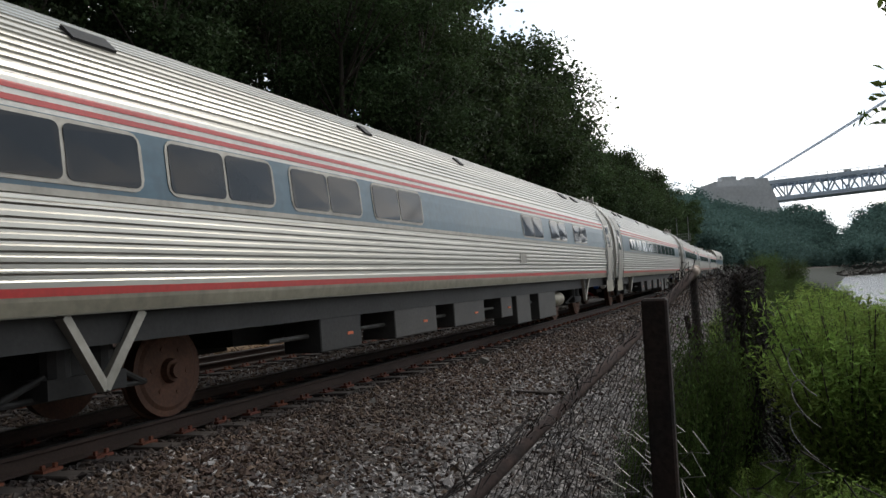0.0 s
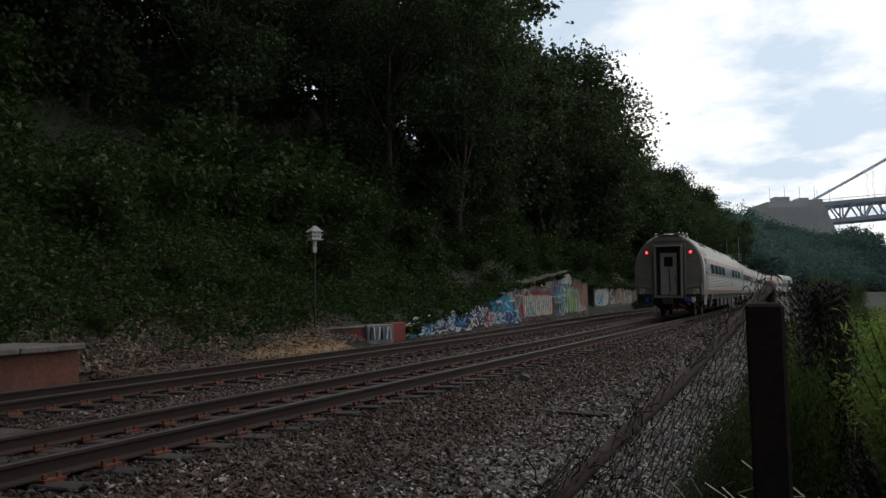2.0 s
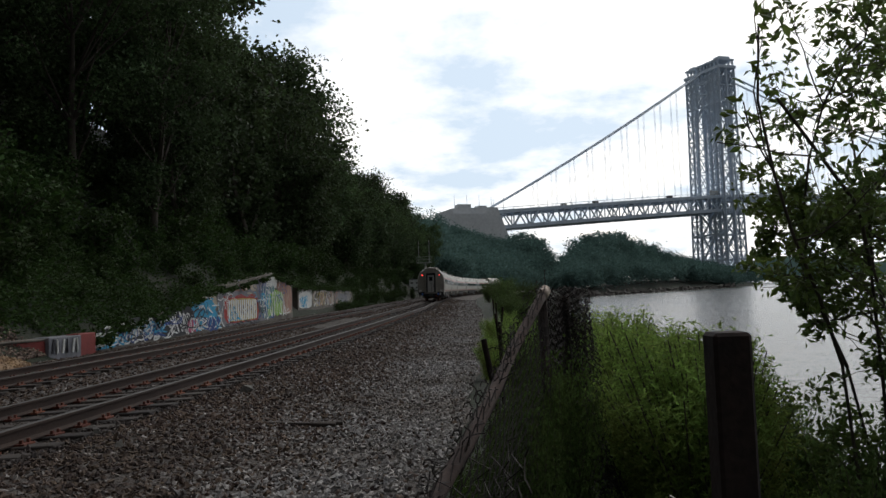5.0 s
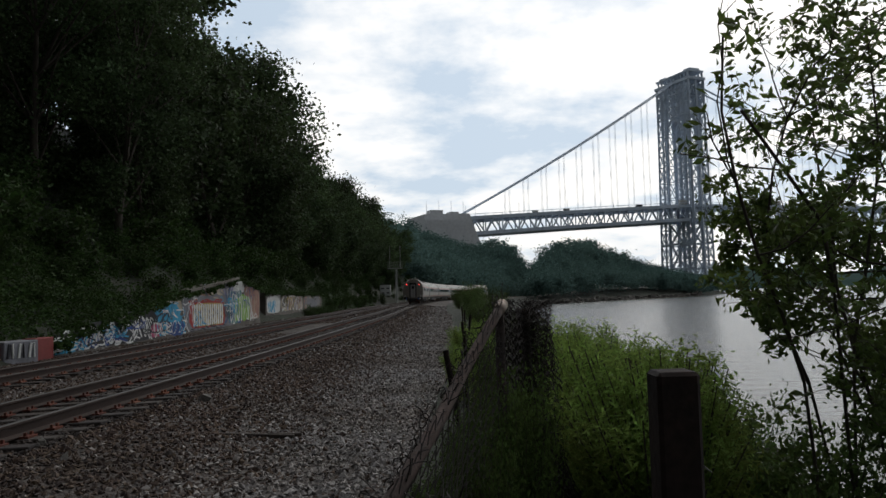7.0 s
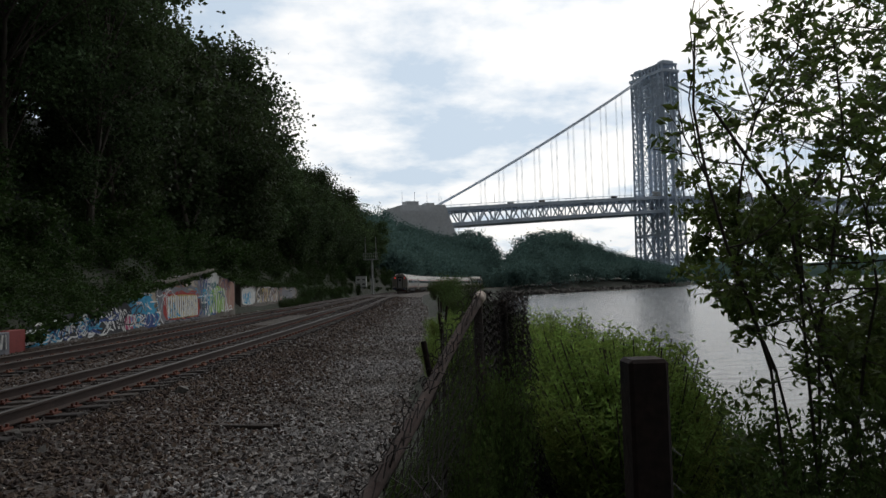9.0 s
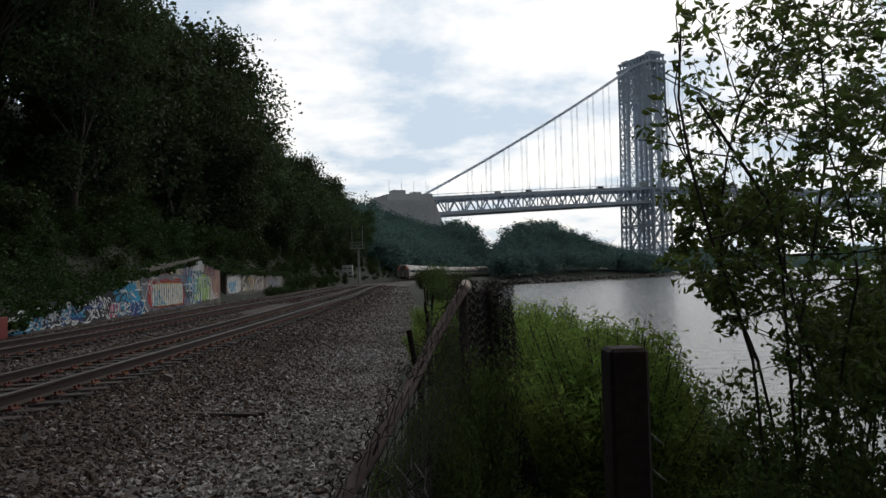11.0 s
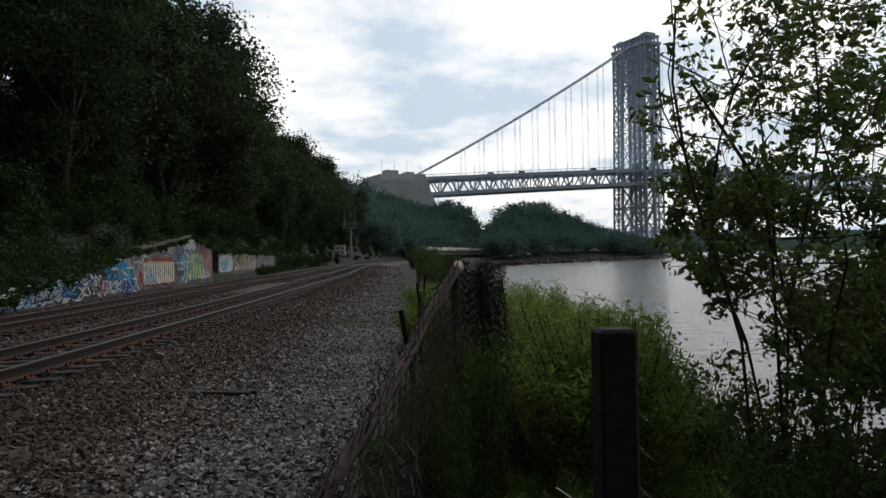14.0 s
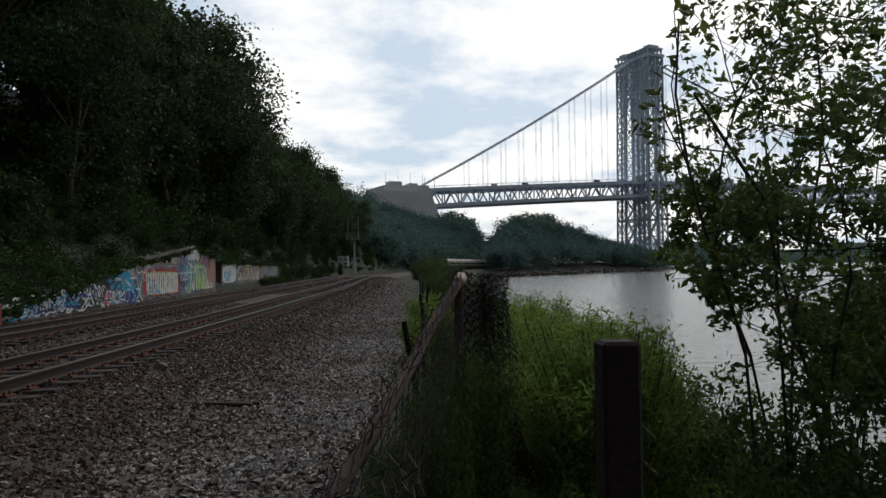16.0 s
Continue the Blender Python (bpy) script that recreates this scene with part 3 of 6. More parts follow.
    for sx, m, lab in ((0.86, HOSE_BLUE, "blue cable socket"), (1.10, WHITE, "white cable socket"), (-1.0, HOSE_BLUE, "blue cable socket")):
        bm = bmesh.new(); tube(bm, P(sx, 0.10, 0.84), P(sx, 0.30, 0.80), 0.10, 0.085, seg=14); box(bm, P(sx, 0.12, 0.95), (0.2, 0.1, 0.06)); part("cable_socket", bm, m, car, lab)
    for sx, dz in ((-0.55, 0.30), (0.50, 0.34), (0.25, 0.26)):
        bm = bmesh.new()
        sweep(bm, [P(sx * (1 - 0.5 * a), 0.22 + 0.25 * a, 0.80 - dz * 4 * a * (1 - a) - 0.1 * a) for a in np.linspace(0, 1, 10)], 0.028, 8)
        part("air_hose", bm, RUBBER, car)
    bm = bmesh.new(); box(bm, P(0.62, 0.26, 0.58), (0.30, 0.06, 0.05), Matrix.Rotation(0.5, 4, "Y")); part("hose_tag", bm, RED, car, "red hose valve")


def build_coach(windows, detail, label):
    """A stainless, fluted coach. It stands on the rails with its rear end at y = 0."""
    car = thing("railway_coach")
    tagged(car, label, "railway coach", "coaches of the train")
    v, f = car_body()
    ob = new("body_shell", raw_mesh("body_shell", v, f, STEEL)); ob.parent = car
    tagged(ob, "fluted stainless steel body")
    y0, y1 = 1.36, CAR_L - 1.36
    for name, z0, z1, m, off, lab in (("window_band", 2.04, 2.62, BLUE, 0.005, "dull blue band"), ("lower_belt", 1.985, 2.04, STEEL_DULL, 0.008, ""), ("white_stripe", 2.62, 2.86, WHITE, 0.004, ""),
                                      ("red_stripe", 2.665, 2.715, RED, 0.009, ""), ("red_stripe", 2.765, 2.815, RED, 0.009, ""), ("sill_stripe", 1.23, 1.295, RED, 0.006, "red sill stripe"),
                                      ("sill_panel", 1.09, 1.23, SILL, 0.004, "dirty cream sill panel")):
        bm = bmesh.new(); side_strip(bm, z0, z1, y0, y1, off); part(name, bm, m, car, lab)
    for side in (-1, 1):
        for k, yc in enumerate(windows):
            bm = bmesh.new(); side_window(bm, 2.345, yc, 0.53, 1.62, 0.012, side, 0.12); fr = part("window_frame", bm, STEEL_DULL, car)
            for q in (-0.395, 0.395):
                bm = bmesh.new(); side_window(bm, 2.345, yc + q, 0.46, 0.75, 0.018, side, 0.06); part("pane", bm, GLASS_DARK, fr, "tinted glass")
        for yd in (0.76, CAR_L - 0.76):
            bm = bmesh.new(); side_strip(bm, 0.97, 3.22, yd - 0.46, yd + 0.46, 0.006, (side,), 12); d = part("side_door", bm, STEEL_DULL, car, "smooth steel side door")
            bm = bmesh.new(); side_window(bm, 2.42, yd, 0.70, 0.44, 0.014, side, 0.09); part("door_window", bm, GLASS_DARK, d)
            bm = bmesh.new()
            for q in (-0.52, 0.52):
                side_strip(bm, 0.96, 3.25, yd + q - 0.05, yd + q + 0.05, 0.03, (side,), 12)
            part("door_post", bm, RUBBER, d)
            bm = bmesh.new(); side_strip(bm, 0.62, 0.99, yd - 0.55, yd + 0.55, 0.0, (side,), 3); part("step_well", bm, SILL, car, "dirty cream step well")
        bm = bmesh.new(); side_window(bm, 3.0, 1.75, 0.16, 0.42, 0.012, side, 0.05); fr = part("destination_frame", bm, STEEL_DULL, car)
        bm = bmesh.new(); side_window(bm, 3.0, 1.75, 0.11, 0.30, 0.018, side, 0.04); part("destination_sign", bm, BLUE, fr)
        if detail:
            bm = bmesh.new(); side_window(bm, 2.2, 1.72, 0.14, 0.12, 0.010, side, 0.055); part("door_sign", bm, WHITE, car, "small white round sign")
            bm = bmesh.new()
            for k in range(4):
                side_window(bm, 2.42, 1.62 + 0.07 * k, 0.09, 0.06, 0.009, side, 0.01)
            part("script_bar", bm, WHITE, car)
            bm = bmesh.new()
            for k in range(3):
                side_window(bm, 2.16, 2.62 - 0.09 * k, 0.10, 0.08, 0.009, side, 0.012)
            part("number_bar", bm, WHITE, car)
            bm = bmesh.new(); side_window(bm, 1.62, 15.2, 0.20, 0.46, 0.006, side, 0.02); part("side_grille", bm, STEEL_DULL, car)
    # roof hatches
    for yh, hl in ((2.9, 0.6), (4.3, 0.6), (9.3, 0.25), (13.0, 0.25), (21.0, 0.6), (22.4, 0.6)):
        for s in (-1, 1):
            bm = bmesh.new(); box(bm, (s * 1.10, yh, 3.52), (0.20, hl * 0.8, 0.03), Matrix.Rotation(radians(45 * s), 4, "Y")); part("roof_hatch", bm, UNDER, car, "dark roof hatch")
    for yh in (0.9, 2.0):
        for s in (-1, 1):
            bm = bmesh.new(); box(bm, (s * 0.55, yh, 3.88), (0.18, 0.42, 0.10)); part("roof_box", bm, STEEL_DULL, car, bevel=0.02)
    # underframe
    bm = bmesh.new(); box(bm, (0, CAR_L / 2, 0.96), (2.8, CAR_L - 0.8, 0.28)); part("underframe", bm, UNDER, car)
    bm = bmesh.new(); box(bm, (0, CAR_L / 2, 0.70), (1.1, CAR_L - 13.4, 0.26)); part("centre_sill", bm, UNDER, car)
    rng = random.Random(7)
    y = 7.3
    while y < CAR_L - 7.6:
        w = rng.choice((0.7, 1.0, 1.5)); h = rng.choice((0.42, 0.55, 0.62))
        for s in (-1, 1):
            bm = bmesh.new(); box(bm, (s * 1.12, y + w / 2, 0.83 - h / 2), (0.55, w, h)); e = part("equipment_box", bm, EQUIP if rng.random() < 0.6 else UNDER, car, bevel=0.015)
            if rng.random() < 0.6:
                bm = bmesh.new(); box(bm, (s * 1.40, y + w * 0.7, 0.83 - h * 0.55), (0.008, 0.14, 0.035)); part("decal", bm, ORANGE, e)
        y += w + rng.uniform(0.15, 1.6)
    for s in (-1, 1):
        bm = bmesh.new(); tube(bm, (s * 1.15, 18.3, 0.60), (s * 1.15, 19.4, 0.60), 0.19, seg=18); part("air_tank", bm, SILL, car, "pale air tank", True)
        for yb in (4.0, CAR_L - 4.0):
            bm = bmesh.new()
            a, b, c = (s * 1.44, yb - 0.40, 1.08), (s * 1.44, yb + 0.40, 1.08), (s * 1.38, yb + 0.02, 0.46)
            bar(bm, a, c, 0.08); bar(bm, b, c, 0.08)
            part("bogie_anchor", bm, STEEL_DULL, car, "pale triangular bracket")
    bm = bmesh.new(); tube(bm, (1.2, 6.5, 0.62), (1.2, 18.0, 0.62), 0.03); tube(bm, (-1.2, 6.5, 0.62), (-1.2, 18.0, 0.62), 0.03); part("air_pipe", bm, EQUIP, car)
    wheels = build_bogie(car, 4.05) + build_bogie(car, CAR_L - 4.05)
    build_end(car, 0.0, -1)
    bm = bmesh.new(); box(bm, (0, CAR_L + 0.12, 2.1), (1.3, 0.3, 2.4)); box(bm, (0, CAR_L + 0.25, 0.8), (0.24, 0.5, 0.24)); part("front_gangway", bm, RUBBER, car)
    return car, wheels


def build_loco():
    lo = thing("locomotive")
    tagged(lo, "grey diesel locomotive at the head of the train", "locomotive")
    bm = bmesh.new()
    L = 21.0
    prof = [(-1.5, 0.9), (-1.52, 3.4), (-1.2, 4.0), (-0.7, 4.3), (0.7, 4.3), (1.2, 4.0), (1.52, 3.4), (1.5, 0.9)]
    rows = [[bm.verts.new((x * k, y, 0.9 + (z - 0.9) * h)) for x, z in prof] for y, k, h in ((0, 1, 1), (18.6, 1, 1), (20.4, 0.9, 0.80), (21.0, 0.8, 0.40))]
    for j in range(3):
        for i in range(len(prof) - 1):
            bm.faces.new((rows[j][i], rows[j][i + 1], rows[j + 1][i + 1], rows[j + 1][i]))
        bm.faces.new((rows[j][-1], rows[j][0], rows[j + 1][0], rows[j + 1][-1]))
    bm.faces.new(rows[0]); bm.faces.new(rows[-1])
    bmesh.ops.recalc_face_normals(bm, faces=bm.faces)
    part("body", bm, STEEL_DULL, lo)
    for s in (-1, 1):
        bm = bmesh.new(); box(bm, (s * 1.515, 9, 2.3), (0.02, 17, 0.7)); part("blue_stripe", bm, BLUE, lo)
        bm = bmesh.new(); box(bm, (s * 1.515, 12, 3.1), (0.03, 5, 0.5)); part("grille", bm, UNDER, lo)
    bm = bmesh.new(); box(bm, (0, 10.5, 0.6), (2.4, 6, 0.6)); part("fuel_tank", bm, UNDER, lo, bevel=0.05)
    return lo, build_bogie(lo, 3.5) + build_bogie(lo, 16.5)


CAFE = (3.55, 5.45, 7.37, 9.3, 16.1, 18.4, 20.8)
COACH = tuple(4.0 + 1.84 * k for k in range(10))
TRAIN = []
WHEELS = []
rear_car, wh = build_coach(CAFE, True, "stainless steel fluted cafe coach with blue band and red stripes")
TRAIN.append((rear_car, 0.0, CAR_L)); WHEELS += wh
second, wh2 = build_coach(COACH, False, "stainless steel fluted coach with a row of paired windows")
TRAIN.append((second, CAR_L + GAP, CAR_L)); WHEELS += wh2
for k in range(2, 5):
    TRAIN.append((copy_thing(second, Matrix()), k * (CAR_L + GAP), CAR_L))
loco, _ = build_loco()
TRAIN.append((loco, 5 * (CAR_L + GAP), 21.0))

# where the rear end of the train is, in metres along the track, at each second
REAR = [(0.0, 0.05), (0.5, 9.6), (1.0, 18.9), (1.5, 28.0), (2.0, 36.6), (2.5, 45.0), (3.0, 53.3), (3.5, 61.6), (4.0, 71.0), (4.5, 80.0), (5.5, 97.0), (6.5, 111.5), (7.0, 119.0), (8.0, 136.0),
        (9.0, 153.5), (10.0, 171.0), (11.0, 190.0), (12.0, 207.0), (13.0, 224.0), (14.0, 241.0), (15.0, 258.0), (16.0, 275.0)]


def rear_at(t):
    return float(np.interp(t, [r[0] for r in REAR], [r[1] for r in REAR]))


def car_pose(s, length):
    """A car rides on its two bogies; its rear end is s metres along the track."""
    a, b = on_track(s + 3.9), on_track(s + length - 3.9)
    yaw = math.degrees(math.atan2(-(b.x - a.x), b.y - a.y))
    d = (b - a).normalized()
    p = a - d * 3.9
    return pose(p.x, p.y, RAIL_Z - 0.3 * drop(0.0, p.y), 0, -0.6 * cant((a.y + b.y) / 2), yaw)


def motions():
    times = sorted({0.25 * k for k in range(65)})
    for car, off, length in TRAIN:
        walk(car, [(t, car_pose(rear_at(t) + off, length)) for t in times])
    for w in WHEELS:
        y = w.matrix_basis.translation.y
        walk(w, [(k / FPS, pose(0, y, 0.457, -math.degrees(rear_at(k / FPS) / 0.457) % 360)) for k in range(16 * FPS + 1)])


# ---- trees and bushes ----
class Tubes:
    """Collects many tapered twigs and makes one mesh of them."""

    def __init__(self, seg=5):
        self.seg, self.rows = seg, []

    def add(self, a, b, r1, r2):
        self.rows.append((*a, *b, r1, r2))

    def mesh(self, name, material):
        R = np.array(self.rows)
        a, b = R[:, 0:3], R[:, 3:6]
        d = b - a; d /= np.linalg.norm(d, axis=1)[:, None] + 1e-9
        u = np.cross(d, np.array([0.37, 0.59, 0.21])); u /= np.linalg.norm(u, axis=1)[:, None] + 1e-9
        w = np.cross(d, u)
        n, k = len(R), self.seg
        v = np.empty((n, 2, k, 3))
        for i in range(k):
            t = 2 * math.pi * i / k
            o = u * math.cos(t) + w * math.sin(t)
            v[:, 0, i], v[:, 1, i] = a + o * R[:, 6:7], b + o * R[:, 7:8]
        i = np.arange(n)[:, None] * 2 * k
        q = np.arange(k)[None]
        f = np.stack([i + q, i + (q + 1) % k, i + k + (q + 1) % k, i + k + q], 2).reshape(-1, 4)
        return raw_mesh(name, v.reshape(-1, 3), f, material, True)


def make_tree(seed, height, spread, n_clumps, per_clump, leaf, material, base=0.25, trunk_r=0.22, tight=(0.16, 0.30)):
    """A broadleaf tree: a bent, tapered trunk, limbs to the clumps, and a ragged crown of small leaves."""
    rng = np.random.default_rng(seed)
    bm = Tubes(6)
    pts = [Vector((0, 0, -1.0))]
    lean = rng.normal(size=2) * 0.05
    for k in range(1, 7):
        z = height * 0.82 * k / 6
        pts.append(Vector((lean[0] * z + rng.normal() * 0.15, lean[1] * z + rng.normal() * 0.15, z)))
    for k in range(6):
        bm.add(pts[k], pts[k + 1], trunk_r * (1 - k / 6.6), trunk_r * (1 - (k + 1) / 6.6))
    cen = []
    while len(cen) < n_clumps:
        z = base + (1.02 - base) * rng.random() ** 0.8
        w = spread * (0.35 + 0.65 * math.sin(math.pi * min(1, (1.04 - z) / (1.04 - base)) ** 0.75))
        a, r = rng.random() * 2 * math.pi, w * math.sqrt(0.15 + 0.85 * rng.random())
        cen.append((r * math.cos(a) + lean[0] * z * height, r * math.sin(a) + lean[1] * z * height, z * height))
    for c in cen[:: max(1, n_clumps // 16)]:
        c = Vector(c)
        k = min(5, max(1, int(c.z / height * 5)))
        bm.add(pts[k], c, trunk_r * 0.28, 0.02)
    trunk = bm.mesh("trunk", BARK)
    allc = []
    for c in cen:
        s = spread * rng.uniform(*tight)
        allc.append(np.array(c) + rng.normal(size=(per_clump, 3)) * np.array([s, s, s * 0.65]))
    v, f = leaves(np.concatenate(allc), leaf, rng, 0.7, 0.15)
    return trunk, raw_mesh("crown", v, f, material)


def tree_thing(meshes, m, label, group=""):
    t = thing("tree", m)
    tagged(t, label, "tree", group)
    for n, me in zip(("trunk", "crown"), meshes):
        o = new(n, me); o.parent = t
    return t


CROWNS = ((13.6, 4.0), (15.8, 4.3), (12, 3.7), (14.8, 3.5), (10.5, 3.8))
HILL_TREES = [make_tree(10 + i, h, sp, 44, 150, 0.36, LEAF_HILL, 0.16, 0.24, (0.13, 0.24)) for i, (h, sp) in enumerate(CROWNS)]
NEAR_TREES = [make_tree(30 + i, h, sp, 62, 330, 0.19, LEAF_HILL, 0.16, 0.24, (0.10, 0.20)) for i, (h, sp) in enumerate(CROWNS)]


def build_hill_trees():
    rng = random.Random(21)
    protos = [tree_thing(m, pose(-60, -60, 20), "dark green broadleaf tree on the wooded slope", "trees on the slope") for m in HILL_TREES + NEAR_TREES]
    spots = []
    y = -14.0
    while y < 290:
        step = 4.6 + y * 0.010 if y > 0 else 5.0
        for u, j in ((-13.0, 1.2), (-17.0, 1.6), (-22.0, 2.0), (-28.5, 2.5), (-36, 3)):
            if y > 60 and u < -25:
                continue
            if y < 34 and u > -14:
                continue
            if u < -14.5 and -0.515 < (cx(y) + u) / max(y, 1) < -0.445:
                continue
            if y > 60 and (cx(y) + u) / y > -0.045:
                continue
            spots.append((u + rng.uniform(-j, j), y + rng.uniform(-2, 2)))
        y += step
    for i, (u, yy) in enumerate(spots):
        x = cx(yy) + u
        z = ground_z(x, yy)
        k = rng.uniform(0.8, 1.15)
        pick = rng.randrange(5)
        b = x / max(yy, 1)
        if yy > 30 and b > -0.26:
            crown_top = 1.5 + yy * float(np.interp(b, [-0.26, -0.244, -0.195, -0.14, -0.112, -0.098, -0.075, -0.045], [0.43, 0.352, 0.313, 0.223, 0.186, 0.147, 0.118, 0.082]))
            fit = (crown_top - z) / CROWNS[pick][0]
            k = min(1.35, fit) if u < -15 and b < -0.10 and yy < 110 else min(k, fit)
            if k < 0.35:
                continue
        m = pose(x, yy, z - 0.2, rng.uniform(-4, 4), rng.uniform(-2, 6), rng.uniform(0, 360)) @ Matrix.Diagonal((k, k, k * rng.uniform(0.9, 1.1), 1))
        src = protos[pick + (5 if yy < 45 and u > -30 else 0)]
        t = copy_thing(src, m)
        t.scale = (k, k, k)
    for p in protos:
        for o in list(p.children_recursive) + [p]:
            bpy.data.objects.remove(o)


build_hill_trees()


def make_bush(seed, w, h, n, leaf, material, stems=9, aspect=0.55, flat=0.6, spray=0.13):
    rng = np.random.default_rng(seed)
    bm = Tubes(4)
    cen = []
    for k in range(stems):
        a = rng.random() * 6.283
        tip = Vector((w * 0.5 * math.cos(a) * rng.uniform(0.2, 1), w * 0.5 * math.sin(a) * rng.uniform(0.2, 1), h * rng.uniform(0.6, 1.0)))
        mid = Vector((tip.x * 0.35, tip.y * 0.35, tip.z * 0.55))
        bm.add((0, 0, -0.2), mid, 0.010 * w, 0.007 * w); bm.add(mid, tip, 0.007 * w, 0.003)
        for q in range(n // stems):
            s = rng.random() ** 0.7
            p = (Vector((0, 0, 0)).lerp(mid, s * 2) if s < 0.5 else mid.lerp(tip, s * 2 - 1))
            cen.append(np.array(p) + rng.normal(size=3) * w * spray * (1.2 - 0.6 * s))
    v, f = leaves(np.array(cen), leaf, rng, aspect, 0.1, flat)
    v[:, 2] = np.maximum(v[:, 2], 0.0)
    return bm.mesh("stem", BARK), raw_mesh("leaf_mass", v, f, material)


def bush_thing(name, meshes, m, label, cat, group):
    t = thing(name, m)
    tagged(t, label, cat, group)
    for n, me in zip(("stem", "leaf_mass"), meshes):
        o = new(n, me); o.parent = t
    return t


SLOPE_BUSH = [make_bush(40 + i, 3.0, 2.2, 1500, 0.20, LEAF_BUSH, 12) for i in range(4)]


def build_slope_bushes():
    rng = random.Random(5)
    y = 4.0
    while y < 265:
        for u in (-8.4, -9.8, -11.6, -14.0, -17.5):
            if rng.random() < 0.12:
                continue
            yy = y + rng.uniform(-1, 1)
            x = cx(yy) + u + rng.uniform(-0.8, 0.8)
            if (u > -9 and yy < 11) or (u > -10.5 and abs(yy - 18.6) < 1.3):
                continue
            k = rng.uniform(0.6, 1.2) * (0.42 if u > -9 else 0.75 if u > -10 else 1.1)
            t = bush_thing("bush", SLOPE_BUSH[rng.randrange(4)], pose(x, yy, max(ground_z(x, yy), 1.4 if u > -9 and 33 < yy < 80 else -1) - 0.1, 0, 8, rng.uniform(0, 360)), "leafy green bush on the slope", "bush", "bushes on the slope")
            t.scale = (k, k, k)
        y += 2.5 + y * 0.018


def build_foot_bushes():
    """Bushes that grow in front of the further wall and along the foot of the bank."""
    rng = random.Random(15)
    for y in (63.5, 66, 69, 72, 75.5, 79, 84, 89, 94, 99, 105, 111, 118, 125, 133, 142):
        x = cx(y) - 6.9 + rng.uniform(-0.3, 0.4) - (0.4 if y > 80 else 0)
        t = bush_thing("bush", SLOPE_BUSH[rng.randrange(4)], pose(x, y, ground_z(x, y) - 0.05, 0, 0, rng.uniform(0, 360)), "leafy green bush at the foot of the slope", "bush", "bushes on the slope")
        k = rng.uniform(0.38, 0.6) + (0.15 if y > 80 else 0)
        t.scale = (k, k, k)


build_slope_bushes()
build_foot_bushes()


def build_undergrowth():
    """Low growth that covers the foot of the slope and hangs over the walls."""
    rng = np.random.default_rng(77)
    n = 95000
    y = 1 + 129 * rng.random(n) ** 1.9
    u = -6.95 - 13 * rng.random(n) ** 1.3
    x = np.array([cx(q) for q in y]) + u
    lump = np.array([0.5 + 0.5 * noise.noise((a * 0.5, b * 0.5, 2)) for a, b in zip(x, y)])
    low = np.clip((-6.95 - u) / 1.6, 0.05, 1)
    keep = ~((y < 25) & (u > -7.6) & (lump < 0.55)) & ~((y > 24) & (y < 50) & (u > -7.4))
    z = np.array([ground_z(a, b) for a, b in zip(x, y)]) + low * (0.15 + 1.25 * lump) * rng.random(n)
    over = (y > 22) & (y < 79) & (u > -8.6)
    top = np.interp(y, [21.5, 28.7, 35.5, 43.5, 48.5, 52, 77], [0.3, 1.02, 1.95, 2.72, 2.28, 2.05, 1.9])
    z = np.where(over, np.maximum(z, top - 0.1 + 0.5 * lump * rng.random(n)), z)
    pts = np.stack([x, y, z], 1)[keep]
    n = 60000
    y = 6 + 27 * rng.random(n)
    u = -7.5 - 7 * rng.random(n)
    x = np.array([cx(q) for q in y]) + u
    lump = np.array([0.5 + 0.5 * noise.noise((a * 0.6, b * 0.6, 9)) for a, b in zip(x, y)])
    keep = (u < -8.0) | (lump > 0.5)
    z = np.array([ground_z(a, b) for a, b in zip(x, y)]) + np.clip((-7.3 - u) / 1.2, 0.1, 1) * (0.12 + 0.8 * lump) * rng.random(n)
    pts = np.concatenate([pts, np.stack([x, y, z], 1)[keep]])
    v, f = leaves(pts, 0.15, rng, 0.5, 0.1)
    ob = new("undergrowth", raw_mesh("undergrowth", v, f, LEAF_BUSH))
    tagged(ob, "low green undergrowth on the slope", "undergrowth", kind="stuff")


build_undergrowth()


# ---- far woods ----
def far_wood(name, spots, size, per, leaf, label, seed):
    rng = np.random.default_rng(seed)
    cs = []
    for x, y, z, k in spots:
        n = 9
        for q in range(n):
            a = rng.random() * 6.283; r = size * k * math.sqrt(rng.random()) * 0.8
            c = np.array([x + r * math.cos(a), y + r * math.sin(a), z + size * k * (0.5 + 1.5 * rng.random() * (1 - (r / (size * k)) ** 2 * 0.7))])
            cs.append(c + rng.normal(size=(per, 3)) * size * k * np.array([0.28, 0.28, 0.20]))
    v, f = leaves(np.concatenate(cs), leaf, rng, 0.8, 0.1)
    ob = new(name, raw_mesh(name, v, f, LEAF_FAR_HAZED))
    tagged(ob, label, "woods", kind="stuff")


def crest(table, rng, n, d0, d1, low):
    """Trees over a hill whose crest line has the given elevation by bearing."""
    out = []
    for k in range(n):
        b = rng.uniform(table[0][0], table[-1][0])
        e = float(np.interp(b, [q[0] for q in table], [q[1] for q in table]))
        d = rng.uniform(d0(b), d1(b))
        q = (d - d0(b)) / max(1, d1(b) - d0(b))
        top = 1.5 + e * d * (low + (1 - low) * q) * rng.uniform(0.92, 1.0)
        k = rng.uniform(0.85, 1.15)
        g = ground_z(b * d, d) + 8 * k
        if g > top:
            if g > 3 + e * d:
                continue
            top = g
        out.append((b * d, d, top, k))
    return out


